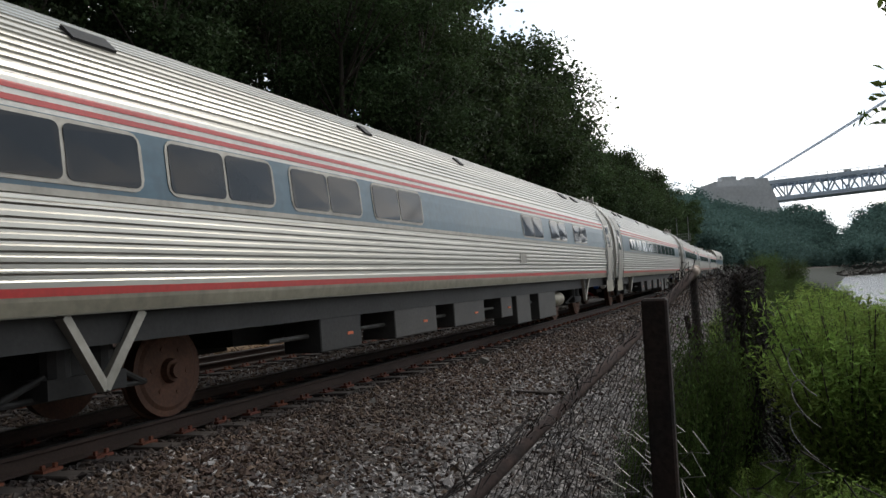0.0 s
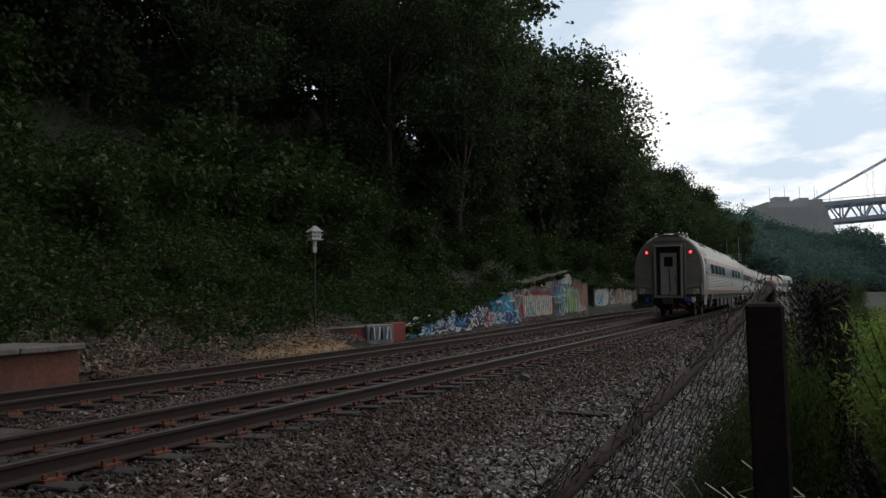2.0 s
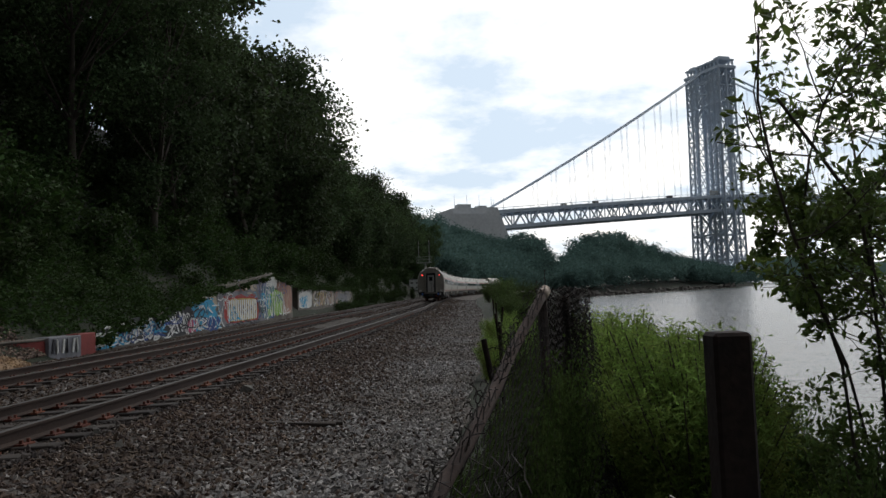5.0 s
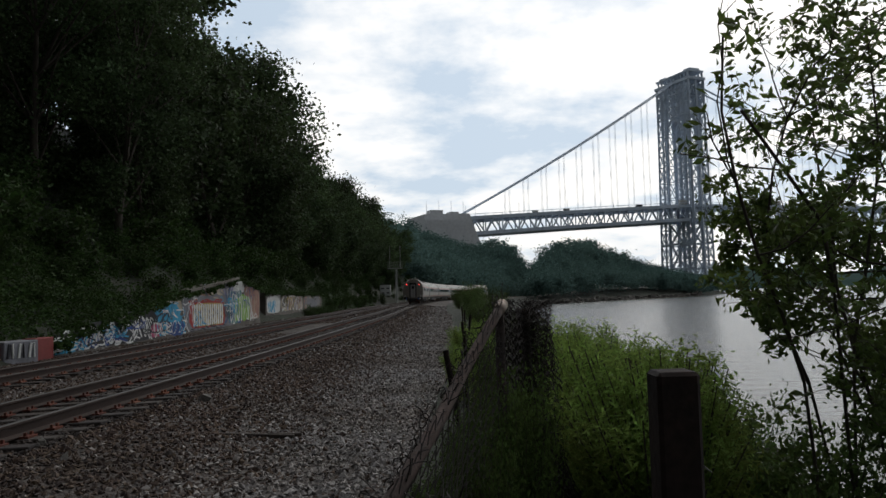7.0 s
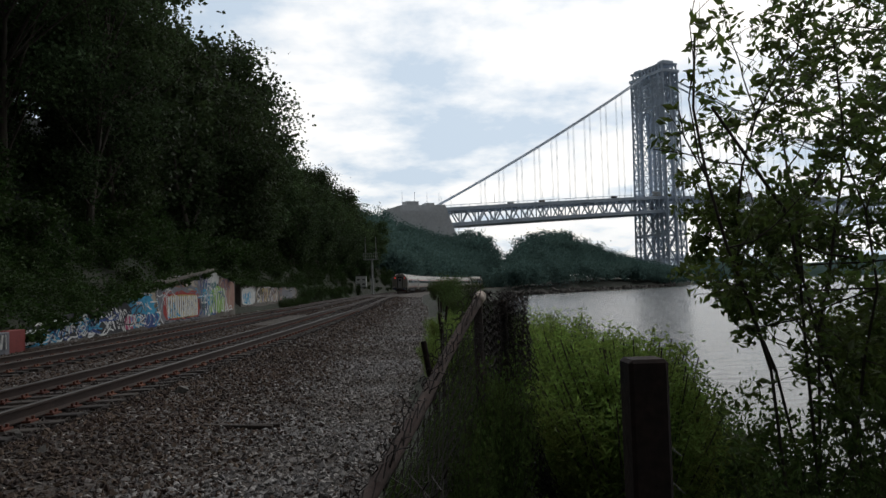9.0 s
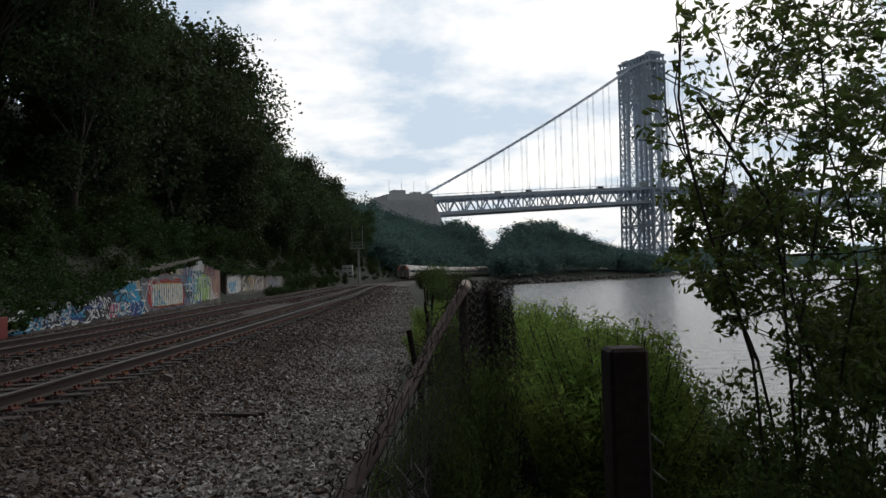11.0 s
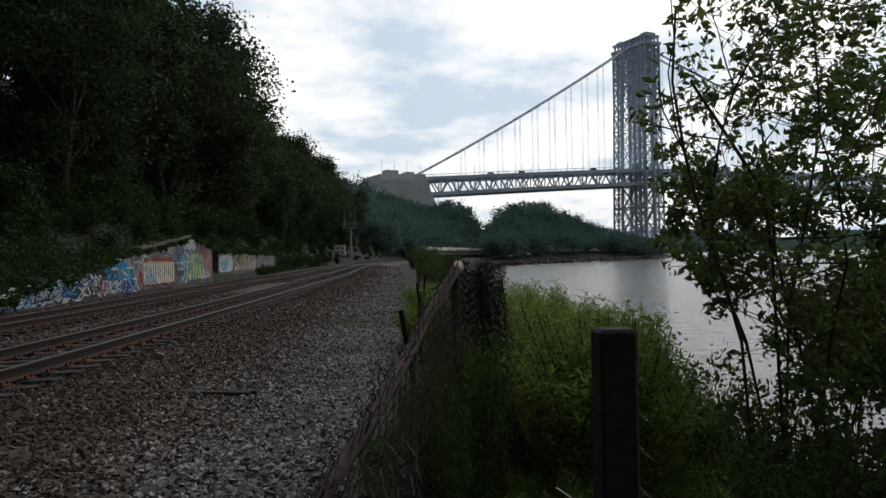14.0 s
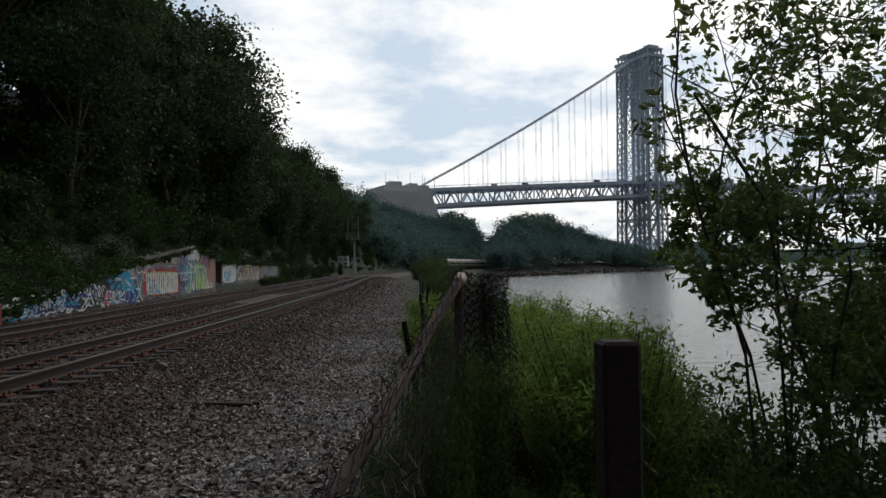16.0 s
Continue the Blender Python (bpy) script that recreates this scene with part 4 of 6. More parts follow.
def build_far_woods():
    rng = random.Random(9)
    hill = [(-0.12, 0.138), (-0.098, 0.124), (-0.084, 0.116), (-0.062, 0.110), (-0.04, 0.107), (-0.019, 0.099), (0.018, 0.082), (0.047, 0.075), (0.07, 0.071), (0.092, 0.075), (0.107, 0.067), (0.116, 0.054), (0.120, 0.036)]
    sp = [(x, y, z - 10.6 * k, k) for x, y, z, k in crest(hill, rng, 620, lambda b: max(215, 235 + b * 900), lambda b: 380 + b * 100, 0.25)]
    far_wood("far_hill_wood", sp, 5.5, 48, 0.8, "dense green wood on the far hillside", 1)
    point = [(0.140, 0.036), (0.146, 0.047), (0.154, 0.063), (0.167, 0.070), (0.183, 0.074), (0.202, 0.072), (0.22, 0.064), (0.243, 0.051), (0.266, 0.041), (0.289, 0.036), (0.30, 0.029), (0.319, 0.021), (0.36, 0.012)]
    sp = [(x, y, z - 7.6 * k, k) for x, y, z, k in crest(point, rng, 430, lambda b: 292 + (b - 0.137) * 720, lambda b: 350 + (b - 0.137) * 800, 0.20)]
    far_wood("shore_point_wood", sp, 5.0, 52, 0.75, "dense green wood on the river point", 2)
    sp = [(x, y, z - 9 * k, k) for x, y, z, k in crest([(0.32, 0.022), (0.36, 0.018), (0.42, 0.010)], rng, 60, lambda b: 540, lambda b: 800, 0.45)]
    far_wood("shore_wood_beyond", sp, 5.0, 18, 1.6, "green trees on the shore beyond the bridge", 3)
    # low line of the far river bank
    bm = bmesh.new()
    rows = []
    for i in range(60):
        a = radians(20 + i * 1.2)
        d = 1900
        h = 45 + 25 * noise.noise((i * 0.21, 0, 0)) + 8 * noise.noise((i * 0.9, 2, 0))
        rows.append([bm.verts.new((d * math.sin(a), d * math.cos(a), -4)), bm.verts.new(((d + 60) * math.sin(a), (d + 60) * math.cos(a), h * 0.7)), bm.verts.new(((d + 300) * math.sin(a), (d + 300) * math.cos(a), h))])
    for a, b in zip(rows, rows[1:]):
        for k in (0, 1):
            bm.faces.new((a[k], b[k], b[k + 1], a[k + 1]))
    # The bank takes the same leaf colour with the haze in it.
    ob = new("far_bank", mesh_of("far_bank", bm, LEAF_FAR_HAZED, True))
    tagged(ob, "low wooded far bank of the river", "river bank", kind="structure")


build_far_woods()


# ---- suspension bridge ----
TOWER = Vector((206.0, 607.5, -3.0))
ANCHOR = Vector((33.0, 541.0, 0.0))
BDIR = (Vector((ANCHOR.x, ANCHOR.y, 0)) - Vector((TOWER.x, TOWER.y, 0)))
SIDE = BDIR.length
BM = Matrix.Translation(TOWER) @ Matrix.Rotation(math.atan2(-BDIR.y, -BDIR.x), 4, "Z")    # local -x runs to the anchorage, +x over the river, +y away
T_TOP, D_TOP, D_BOT = 177.0, 70.5, 56.5


def build_bridge():
    br = thing("suspension_bridge", BM)
    tagged(br, "grey steel suspension bridge with lattice tower and two decks", "bridge")
    rng = random.Random(2)

    def lattice(bm, a0, b0, a1, b1, w, levels):
        """X-bracing between two columns a and b given by their feet and tops."""
        for k in range(levels):
            q0, q1 = k / levels, (k + 1) / levels
            A0, A1, B0, B1 = a0.lerp(a1, q0), a0.lerp(a1, q1), b0.lerp(b1, q0), b0.lerp(b1, q1)
            bar(bm, A0, B1, w); bar(bm, B0, A1, w); bar(bm, A1, B1, w * 1.3)

    # two legs, each of eight columns
    for s in (-1, 1):
        feet = {}
        for ix, fx in ((0, -1), (1, 0), (2, 1)):
            for iy, fy in ((0, 8.0), (1, 14.0), (2, 20.0)):
                foot = Vector((fx * 9.2, s * (fy + 0.6), 0)); top = Vector((fx * 7.2, s * (fy - 1.0), T_TOP - 8))
                feet[(ix, iy)] = (foot, top)
                if (ix, iy) != (1, 1):
                    bm = bmesh.new(); bar(bm, foot, top, 1.5); part("tower_column", bm, BRIDGE_HAZED, br, "steel tower column, paled by painted haze")
        bm = bmesh.new()
        lv = 13
        for (p, q) in (((0, 0), (0, 1)), ((0, 1), (0, 2)), ((2, 0), (2, 1)), ((2, 1), (2, 2)), ((0, 0), (1, 0)), ((1, 0), (2, 0)), ((0, 2), (1, 2)), ((1, 2), (2, 2))):
            lattice(bm, feet[p][0], feet[q][0], feet[p][1], feet[q][1], 0.5, lv)
        part("tower_bracing", bm, BRIDGE_HAZED, br, "riveted cross bracing")
    # portal: arch, top panel, cap; struts below the deck
    bm = bmesh.new()
    for fx in (-8, 0, 8):
        prev = None
        for k in range(15):
            a = math.pi * k / 14
            p = Vector((fx * 0.93, 8.2 * math.cos(a), 128 + 13 * math.sin(a)))
            if prev is not None:
                bar(bm, prev, p, 1.5)
            prev = p
    part("tower_arch", bm, BRIDGE_HAZED, br, "arched tower portal")
    bm = bmesh.new()
    for fx in (-7.3, 7.3):
        for z in (143, 152, 161):
            bar(bm, (fx, -20, z), (fx, 20, z), 1.3)
        for k in range(8):
            y0, y1 = -20 + 5 * k, -15 + 5 * k
            for z0, z1 in ((143, 152), (152, 161), (161, 168)):
                bar(bm, (fx, y0, z0), (fx, y1, z1), 0.7); bar(bm, (fx, y1, z0), (fx, y0, z1), 0.7)
        for k in range(9):
            bar(bm, (fx, -20 + 5 * k, 128 if abs(-20 + 5 * k) > 7 else 142), (fx, -20 + 5 * k, 169), 0.8)
        part("portal_panel", bm, BRIDGE_HAZED, br, "lattice panel over the arch"); bm = bmesh.new()
        for z in (20, 40):
            bar(bm, (fx * 1.2, -20, z), (fx * 1.2, 20, z), 1.6); part("tower_strut", bm, BRIDGE_HAZED, br); bm = bmesh.new()
        for a, b in (((-8, 0), (8, 20)), ((8, 0), (-8, 20)), ((-8, 20), (8, 40)), ((8, 20), (-8, 40)), ((-8, 40), (8, 56)), ((8, 40), (-8, 56))):
            bar(bm, (fx * 1.2, *a), (fx * 1.2, *b), 1.2); part("tower_strut", bm, BRIDGE_HAZED, br); bm = bmesh.new()
    bm.free()
    bm = bmesh.new()
    box(bm, (0, 0, T_TOP - 7), (17, 42, 2.2)); box(bm, (0, 0, T_TOP - 1), (15.5, 40, 1.2))
    for y in range(-19, 20, 4):
        for x in (-7, 7):
            bar(bm, (x, y, T_TOP - 7), (x, y, T_TOP - 1), 0.9); bar(bm, (x, y, T_TOP - 6), (x, y + 2, T_TOP - 1.5), 0.5)
    for s in (-1, 1):
        box(bm, (0, s * 15, T_TOP + 0.5), (10, 7, 2.4))
    part("tower_cap", bm, BRIDGE_HAZED, br)
    # decks
    def deck_z(x):
        return 0.0 - 11.5 * (max(0, -x) / SIDE) ** 1.1 + 4.0 * min(1, max(0, x) / 500)

    xs = [-SIDE - 15] + [-SIDE + SIDE * k / 14 for k in range(15)] + [12.0 * k for k in range(1, 46)]
    half = 16.0
    for name, zz, th, m in (("upper_deck", D_TOP - 1.2, 1.6, BRIDGE_HAZED), ("lower_deck", D_BOT + 2.0, 1.6, BRIDGE_HAZED)):
        bm = bmesh.new()
        for a, b in zip(xs, xs[1:]):
            for y in (-half, half):
                bar(bm, (a, y, zz + deck_z(a)), (b, y, zz + deck_z(b)), 1.1, 2.4)
            q = [bm.verts.new(v) for v in ((a, -half, zz + deck_z(a)), (b, -half, zz + deck_z(b)), (b, half, zz + deck_z(b)), (a, half, zz + deck_z(a)))]
            bm.faces.new(q)
        part(name, bm, m, br, "steel bridge deck")
    bm = bmesh.new()
    for k, (a, b) in enumerate(zip(xs, xs[1:])):
        for y in (-half, half):
            zt, zb = D_TOP - 1.5, D_BOT + 1.5
            m2 = (a + b) / 2
            bar(bm, (a, y, zb + deck_z(a)), (m2, y, zt + deck_z(m2)), 0.8); bar(bm, (m2, y, zt + deck_z(m2)), (b, y, zb + deck_z(b)), 0.8)
            bar(bm, (a, y, zb + deck_z(a)), (a, y, zt + deck_z(a)), 0.7)
        bar(bm, (a, -half, D_BOT + 2 + deck_z(a)), (a, half, D_BOT + 2 + deck_z(a)), 1.0)
    part("deck_truss", bm, BRIDGE_HAZED, br, "stiffening truss between the decks")
    bm = bmesh.new()
    for a, b in zip(xs, xs[1:]):
        for q in (0.0, 0.5):
            x = a + (b - a) * q
            bar(bm, (x, -half, D_TOP + deck_z(x)), (x, -half, D_TOP + 1.6 + deck_z(x)), 0.25)
        bar(bm, (a, -half, D_TOP + 1.5 + deck_z(a)), (b, -half, D_TOP + 1.5 + deck_z(b)), 0.3)
    part("railing", bm, BRIDGE_HAZED, br)
    for k in range(0, len(xs), 3):
        x = xs[k]
        bm = bmesh.new(); tube(bm, (x, -half, D_TOP + deck_z(x)), (x, -half, D_TOP + 8 + deck_z(x)), 0.16, 0.1, 6); part("lamp_post", bm, BRIDGE_HAZED, br)
    # cables and hangers
    def cable_z(x):
        if x < 0:
            q = -x / SIDE
            return (T_TOP - 2) * (1 - q) + 67 * q - 11 * q * (1 - q)
        q = (x - 530) / 530
        return D_TOP + 6 + (T_TOP - 8 - D_TOP) * q * q
    cx_list = [-SIDE - 14] + [-SIDE + SIDE * k / 20 for k in range(21)] + [15.0 * k for k in range(1, 36)]
    for y in (-4.2, -3.2, 3.2, 4.2):
        bm = bmesh.new()
        rings = [[bm.verts.new((a, y + 0.5 * math.cos(t), cable_z(a) + 0.5 * math.sin(t))) for t in np.linspace(0, 2 * math.pi, 8, endpoint=False)] for a in cx_list]
        for r0, r1 in zip(rings, rings[1:]):
            for i in range(8):
                bm.faces.new((r0[i], r0[(i + 1) % 8], r1[(i + 1) % 8], r1[i]))
        part("main_cable", bm, BRIDGE_HAZED, br, "thick suspension cable")
    for k in range(1, 52):
        x = -SIDE + 10 + 15.5 * k if -SIDE + 10 + 15.5 * k < -8 else 9 + 15.5 * (k - int((SIDE - 18) / 15.5) - 1)
        if x > 520:
            break
        for y in (-3.7, 3.7):
            bm = bmesh.new()
            for dx in (-0.45, 0.45):
                tube(bm, (x + dx, y, D_TOP + deck_z(x)), (x + dx, y, cable_z(x)), 0.10, seg=5)
            part("hanger", bm, BRIDGE_HAZED, br)
    # cars and vans on the upper deck
    anc = thing("bridge_anchorage", BM)
    tagged(anc, "stone bridge anchorage block on the wooded hill, paled by painted haze", "anchorage")
    bm = bmesh.new()
    x0, x1 = -SIDE - 46, -SIDE - 7
    vs = [(x0, -19, 20), (x1 + 9, -19, 20), (x1 + 9, 19, 20), (x0, 19, 20), (x0, -18, 59), (x1 - 6, -18, 60), (x1 - 6, 18, 60), (x0, 18, 59)]
    vv = [bm.verts.new(v) for v in vs]
    for q in ((0, 1, 5, 4), (1, 2, 6, 5), (2, 3, 7, 6), (3, 0, 4, 7), (4, 5, 6, 7)):
        bm.faces.new([vv[i] for i in q])
    part("anchorage_block", bm, GRANITE_HAZED, anc)
    bm = bmesh.new(); box(bm, (x0 + 9, -14, 60.5), (9, 8, 2.8)); box(bm, (x0 + 22, -14, 60), (6, 8, 2)); part("anchorage_house", bm, GRANITE_HAZED, anc)
    bm = bmesh.new(); box(bm, (x0 + 12, -20.5, 40), (26, 3, 30)); part("side_wall", bm, GRANITE_HAZED, anc)
    for k in range(5):
        x = x0 + 2 + k * 9
        bm = bmesh.new()
        tube(bm, (x, -17, 60), (x, -17, 68), 0.14, 0.1, 6)
        part("lamp_post", bm, BRIDGE_HAZED, anc)
    for k in range(9):
        v = thing("bridge_vehicle", BM @ Matrix.Translation((-SIDE + 30 + k * 47 + rng.uniform(-12, 12), -half + 3, 0)))
        x = (BM.inverted() @ v.matrix_basis.translation).x
        v.matrix_basis = BM @ Matrix.Translation((x, -half + 3, D_TOP + deck_z(x)))
        tagged(v, "small distant vehicle on the bridge deck", "vehicle", "vehicles on the bridge")
        h = rng.choice((1.5, 1.7, 3.4))
        bm = bmesh.new(); box(bm, (0, 0, h / 2 + 0.3), (4.5 if h < 2 else 9, 2.0, h)); part("vehicle_body", bm, rng.choice((WHITE, EQUIP, STEEL_DULL)), v, bevel=0.25)
        bm = bmesh.new(); tube(bm, (-1.4, -1.05, 0.35), (-1.4, 1.05, 0.35), 0.35, seg=10); tube(bm, (1.4, -1.05, 0.35), (1.4, 1.05, 0.35), 0.35, seg=10); part("wheel", bm, RUBBER, v)


build_bridge()


# ---- retaining walls ----
def wall_x(y):
    return cx(y) - 6.9


PAINTS = {}


def paint(name, col):
    if name not in PAINTS:
        PAINTS[name] = mat("graffiti_" + name, col, 0.75, 0, 0.25, 2.5, 22, 0.1)
    return PAINTS[name]


for nm, col in (("black", (0.03, 0.03, 0.035)), ("white", (0.72, 0.72, 0.69)), ("cyan", (0.04, 0.34, 0.56)), ("blue", (0.025, 0.065, 0.24)), ("pink", (0.45, 0.08, 0.16)), ("red", (0.40, 0.035, 0.03)), ("cream", (0.42, 0.36, 0.27)),
                ("green", (0.25, 0.46, 0.07)), ("ochre", (0.50, 0.36, 0.10)), ("faded_red", (0.20, 0.030, 0.026)), ("teal", (0.10, 0.22, 0.22)), ("salmon", (0.36, 0.19, 0.14)), ("violet", (0.27, 0.25, 0.32)), ("grey", (0.19, 0.19, 0.21))):
    paint(nm, col)


def wall_strip(name, table, thick, xoff, parent_label, joints):
    """A retaining wall along the tracks. table: y, foot, top. Built from cast sections with a small joint between them."""
    w = thing(name)
    tagged(w, parent_label, "retaining wall")
    ys = [r[0] for r in table]
    y = ys[0]
    rng = random.Random(3)
    while y < ys[-1] - 0.05:
        y2 = min(ys[-1], y + joints)
        bm = bmesh.new()
        pts = []
        n = 6
        for i in range(n + 1):
            q = y + 0.006 + (y2 - y - 0.012) * i / n
            f, t = np.interp(q, ys, [r[1] for r in table]), np.interp(q, ys, [r[2] for r in table])
            t += 0.03 * noise.noise((q * 2.3, 0, 1))
            x = wall_x(q) + xoff
            pts.append([bm.verts.new(v) for v in ((x, q, f - 0.5), (x, q, t), (x - thick, q, t), (x - thick, q, f - 0.5))])
        for a, b in zip(pts, pts[1:]):
            for k in range(3):
                bm.faces.new((a[k], b[k], b[k + 1], a[k + 1]))
        bm.faces.new(pts[0]); bm.faces.new(list(reversed(pts[-1])))
        bmesh.ops.recalc_face_normals(bm, faces=bm.faces)
        part("wall_section", bm, CONCRETE, w)
        y = y2
    return w


def patch(w, name, y0, y1, z0, z1, xoff, level, m, rag=0.12, seed=0, n=22, label=""):
    """A sprayed field with a ragged edge on the wall's face."""
    rng = np.random.default_rng(seed)
    bm = bmesh.new()
    ring = []
    for k in range(n):
        a = 2 * math.pi * k / n
        c, s = math.cos(a), math.sin(a)
        e = max(abs(c), abs(s)) ** 0.75
        r = (1 - rag * rng.random()) / e
        y = (y0 + y1) / 2 + c * r * (y1 - y0) / 2
        z = (z0 + z1) / 2 + s * r * (z1 - z0) / 2
        ring.append(bm.verts.new((wall_x(y) + xoff + 0.004 * level, y, z)))
    bm.faces.new(ring)
    bmesh.ops.recalc_face_normals(bm, faces=bm.faces)
    part(name, bm, m, w, label)


def scrawl(w, y0, y1, z0, z1, xoff, level, m, count, width, seed):
    """Curling strokes of spray paint that spell nothing."""
    rng = np.random.default_rng(seed)
    for k in range(count):
        bm = bmesh.new()
        yc = y0 + (y1 - y0) * (k + 0.5) / count
        cw, ch = (y1 - y0) / count * 0.6, (z1 - z0) * 0.5
        zc = (z0 + z1) / 2 + rng.normal() * 0.06
        ph, f1, f2 = rng.random() * 6.28, rng.choice((1, 1.5, 2)), rng.choice((0.5, 1, 1.5))
        prev = None
        for i in range(15):
            t = i / 14
            a = ph + t * rng.uniform(4.0, 5.0)
            y, z = yc + cw * math.cos(a * f1) * (0.6 + 0.4 * t), zc + ch * math.sin(a * f2 + 0.4) * 0.95
            z = min(max(z, z0), z1)
            q = Vector((wall_x(y) + xoff + 0.004 * level + 0.0006 * (k % 4), y, z))
            if prev is not None and (q - prev).length > 0.01:
                d = (q - prev).normalized()
                nn = Vector((0, -d.z, d.y)) * width / 2
                bm.faces.new([bm.verts.new(v) for v in (prev - nn, q - nn, q + nn, prev + nn)])
            prev = q
        part("paint_stroke", bm, m, w)


def build_walls():
    P = PAINTS
    table = [(23.0, -0.08, 0.36), (24.3, -0.05, 0.50), (28.7, -0.05, 1.02), (32.5, -0.05, 1.55), (35.5, 0.0, 1.95), (38, 0.0, 2.2), (43.5, 0.1, 2.72), (45.2, 0.15, 2.68), (46.0, 0.2, 2.35), (48.5, 0.22, 2.28)]
    w = wall_strip("graffiti_wall", table, 0.45, 0.0, "concrete retaining wall covered in colourful graffiti", 3.0)
    bm = bmesh.new()
    for (ya, fa, ta), (yb, fb, tb) in zip(table[4:], table[5:7]):
        bar(bm, (wall_x(ya) - 0.15, ya, ta + 0.06), (wall_x(yb) - 0.15, yb, tb + 0.06), 0.55, 0.14)
    part("coping", bm, CONCRETE, w, "rough concrete coping")
    patch(w, "paint_field", 23.4, 28.2, 0.02, 0.70, 0, 1, P["black"], 0.10, 1)
    patch(w, "paint_field", 25.6, 29.6, 0.02, 0.95, 0, 1.2, P["black"], 0.14, 2)
    scrawl(w, 23.3, 26.5, 0.06, 0.5, 0, 2, P["white"], 7, 0.06, 3)
    scrawl(w, 26.0, 29.6, 0.05, 0.85, 0, 2, P["white"], 6, 0.07, 4)
    patch(w, "paint_field", 28.6, 31.8, 0.0, 1.25, 0, 1, P["black"], 0.15, 5)
    scrawl(w, 29.4, 31.8, 0.1, 1.0, 0, 2, P["white"], 6, 0.07, 6)
    scrawl(w, 24.0, 30.5, 0.08, 0.75, 0, 2.4, P["white"], 12, 0.06, 61)
    patch(w, "paint_field", 31.0, 32.4, 0.05, 0.75, 0, 2, P["pink"], 0.3, 7)
    patch(w, "paint_field", 31.3, 34.7, 0.15, 1.55, 0, 1.4, P["cyan"], 0.30, 8, 30)
    patch(w, "paint_field", 32.6, 35.2, 0.0, 0.75, 0, 1.8, P["blue"], 0.3, 9)
    scrawl(w, 31.6, 35.0, 0.15, 1.3, 0, 2.6, P["cyan"], 6, 0.09, 10)
    scrawl(w, 32.0, 35.2, 0.1, 0.7, 0, 3, P["white"], 5, 0.05, 11)
    patch(w, "paint_field", 34.6, 43.5, 0.05, 1.9, 0, 1, P["grey"], 0.12, 12, 30)
    # panel of tall pale letters reduced to bars
    patch(w, "paint_field", 35.4, 41.2, 0.22, 1.55, 0, 2, P["red"], 0.06, 13, 30)
    patch(w, "paint_field", 36.0, 40.8, 0.30, 1.46, 0, 3, P["ochre"], 0.03, 14, 30)
    for k in range(7):
        y = 36.4 + k * 0.66
        bm = bmesh.new()
        for dy, z0, z1 in ((-0.17, 0.36, 1.38), (0.17, 0.36, 1.38)):
            bm.faces.new([bm.verts.new((wall_x(q) + 0.016, q, z)) for q, z in ((y + dy - 0.10, z0), (y + dy + 0.10, z0), (y + dy + 0.10, z1), (y + dy - 0.10, z1))])
        part("letter_bar", bm, P["white"], w)
        bm = bmesh.new()
        for z in (0.62 + 0.1 * (k % 3), 1.02 - 0.08 * (k % 2)):
            bm.faces.new([bm.verts.new((wall_x(q) + 0.020, q, zz)) for q, zz in ((y - 0.08, z), (y + 0.05, z), (y + 0.05, z + 0.16), (y - 0.08, z + 0.16))])
        bm.faces.new([bm.verts.new((wall_x(q) + 0.020, q, zz)) for q, zz in ((y + 0.29, 0.34), (y + 0.33, 0.34), (y + 0.33, 1.4), (y + 0.29, 1.4))])
        part("letter_gap", bm, P["black"], w)
    scrawl(w, 35.6, 41.0, 0.12, 0.32, 0, 5.5, P["black"], 10, 0.05, 15)
    scrawl(w, 35.4, 40.5, 1.46, 1.62, 0, 5.5, P["red"], 9, 0.06, 16)
    scrawl(w, 37.5, 43.5, 1.65, 2.35, 0, 3, P["grey"], 7, 0.08, 17)
    scrawl(w, 34.7, 36.2, 0.1, 1.6, 0, 3, P["white"], 4, 0.06, 18)
    patch(w, "paint_field", 41.3, 44.5, 0.15, 2.2, 0, 2, P["teal"], 0.2, 19)
    patch(w, "paint_field", 42.6, 46.3, 0.3, 1.9, 0, 2.6, P["green"], 0.3, 20)
    scrawl(w, 42.0, 46.8, 0.25, 1.75, 0, 4, P["white"], 9, 0.09, 21)
    scrawl(w, 41.4, 45.5, 1.3, 2.5, 0, 4, P["white"], 7, 0.06, 22)
    scrawl(w, 41.0, 44.0, 0.3, 2.3, 0, 3.4, P["blue"], 5, 0.10, 23)
    patch(w, "paint_field", 45.6, 48.4, 0.35, 2.2, 0, 1.6, P["salmon"], 0.1, 24)
    scrawl(w, 46.0, 48.2, 0.4, 2.0, 0, 3, P["cream"], 4, 0.06, 25)
    # later layers over the whole face
    rng = random.Random(31)
    tops = ([r[0] for r in table], [r[2] for r in table])
    for k in range(46):
        y = rng.uniform(23.0, 47.5)
        if 35.3 < y < 41.3 and rng.random() < 0.75:
            continue
        t = float(np.interp(y, *tops)) - 0.06
        z0 = rng.uniform(0.02, max(0.05, t - 0.5))
        z1 = min(t, z0 + rng.uniform(0.35, 0.9))
        if z1 - z0 < 0.2:
            continue
        colour = P[rng.choice(("white", "white", "white", "black", "black", "white", "cyan", "blue"))]
        scrawl(w, y - 0.9, y + 0.9, z0, z1, 0, 6 + 0.1 * (k % 8), colour, rng.choice((2, 3)), rng.uniform(0.035, 0.075), 100 + k)
    for k in range(9):
        y = 29.5 + 2.05 * k
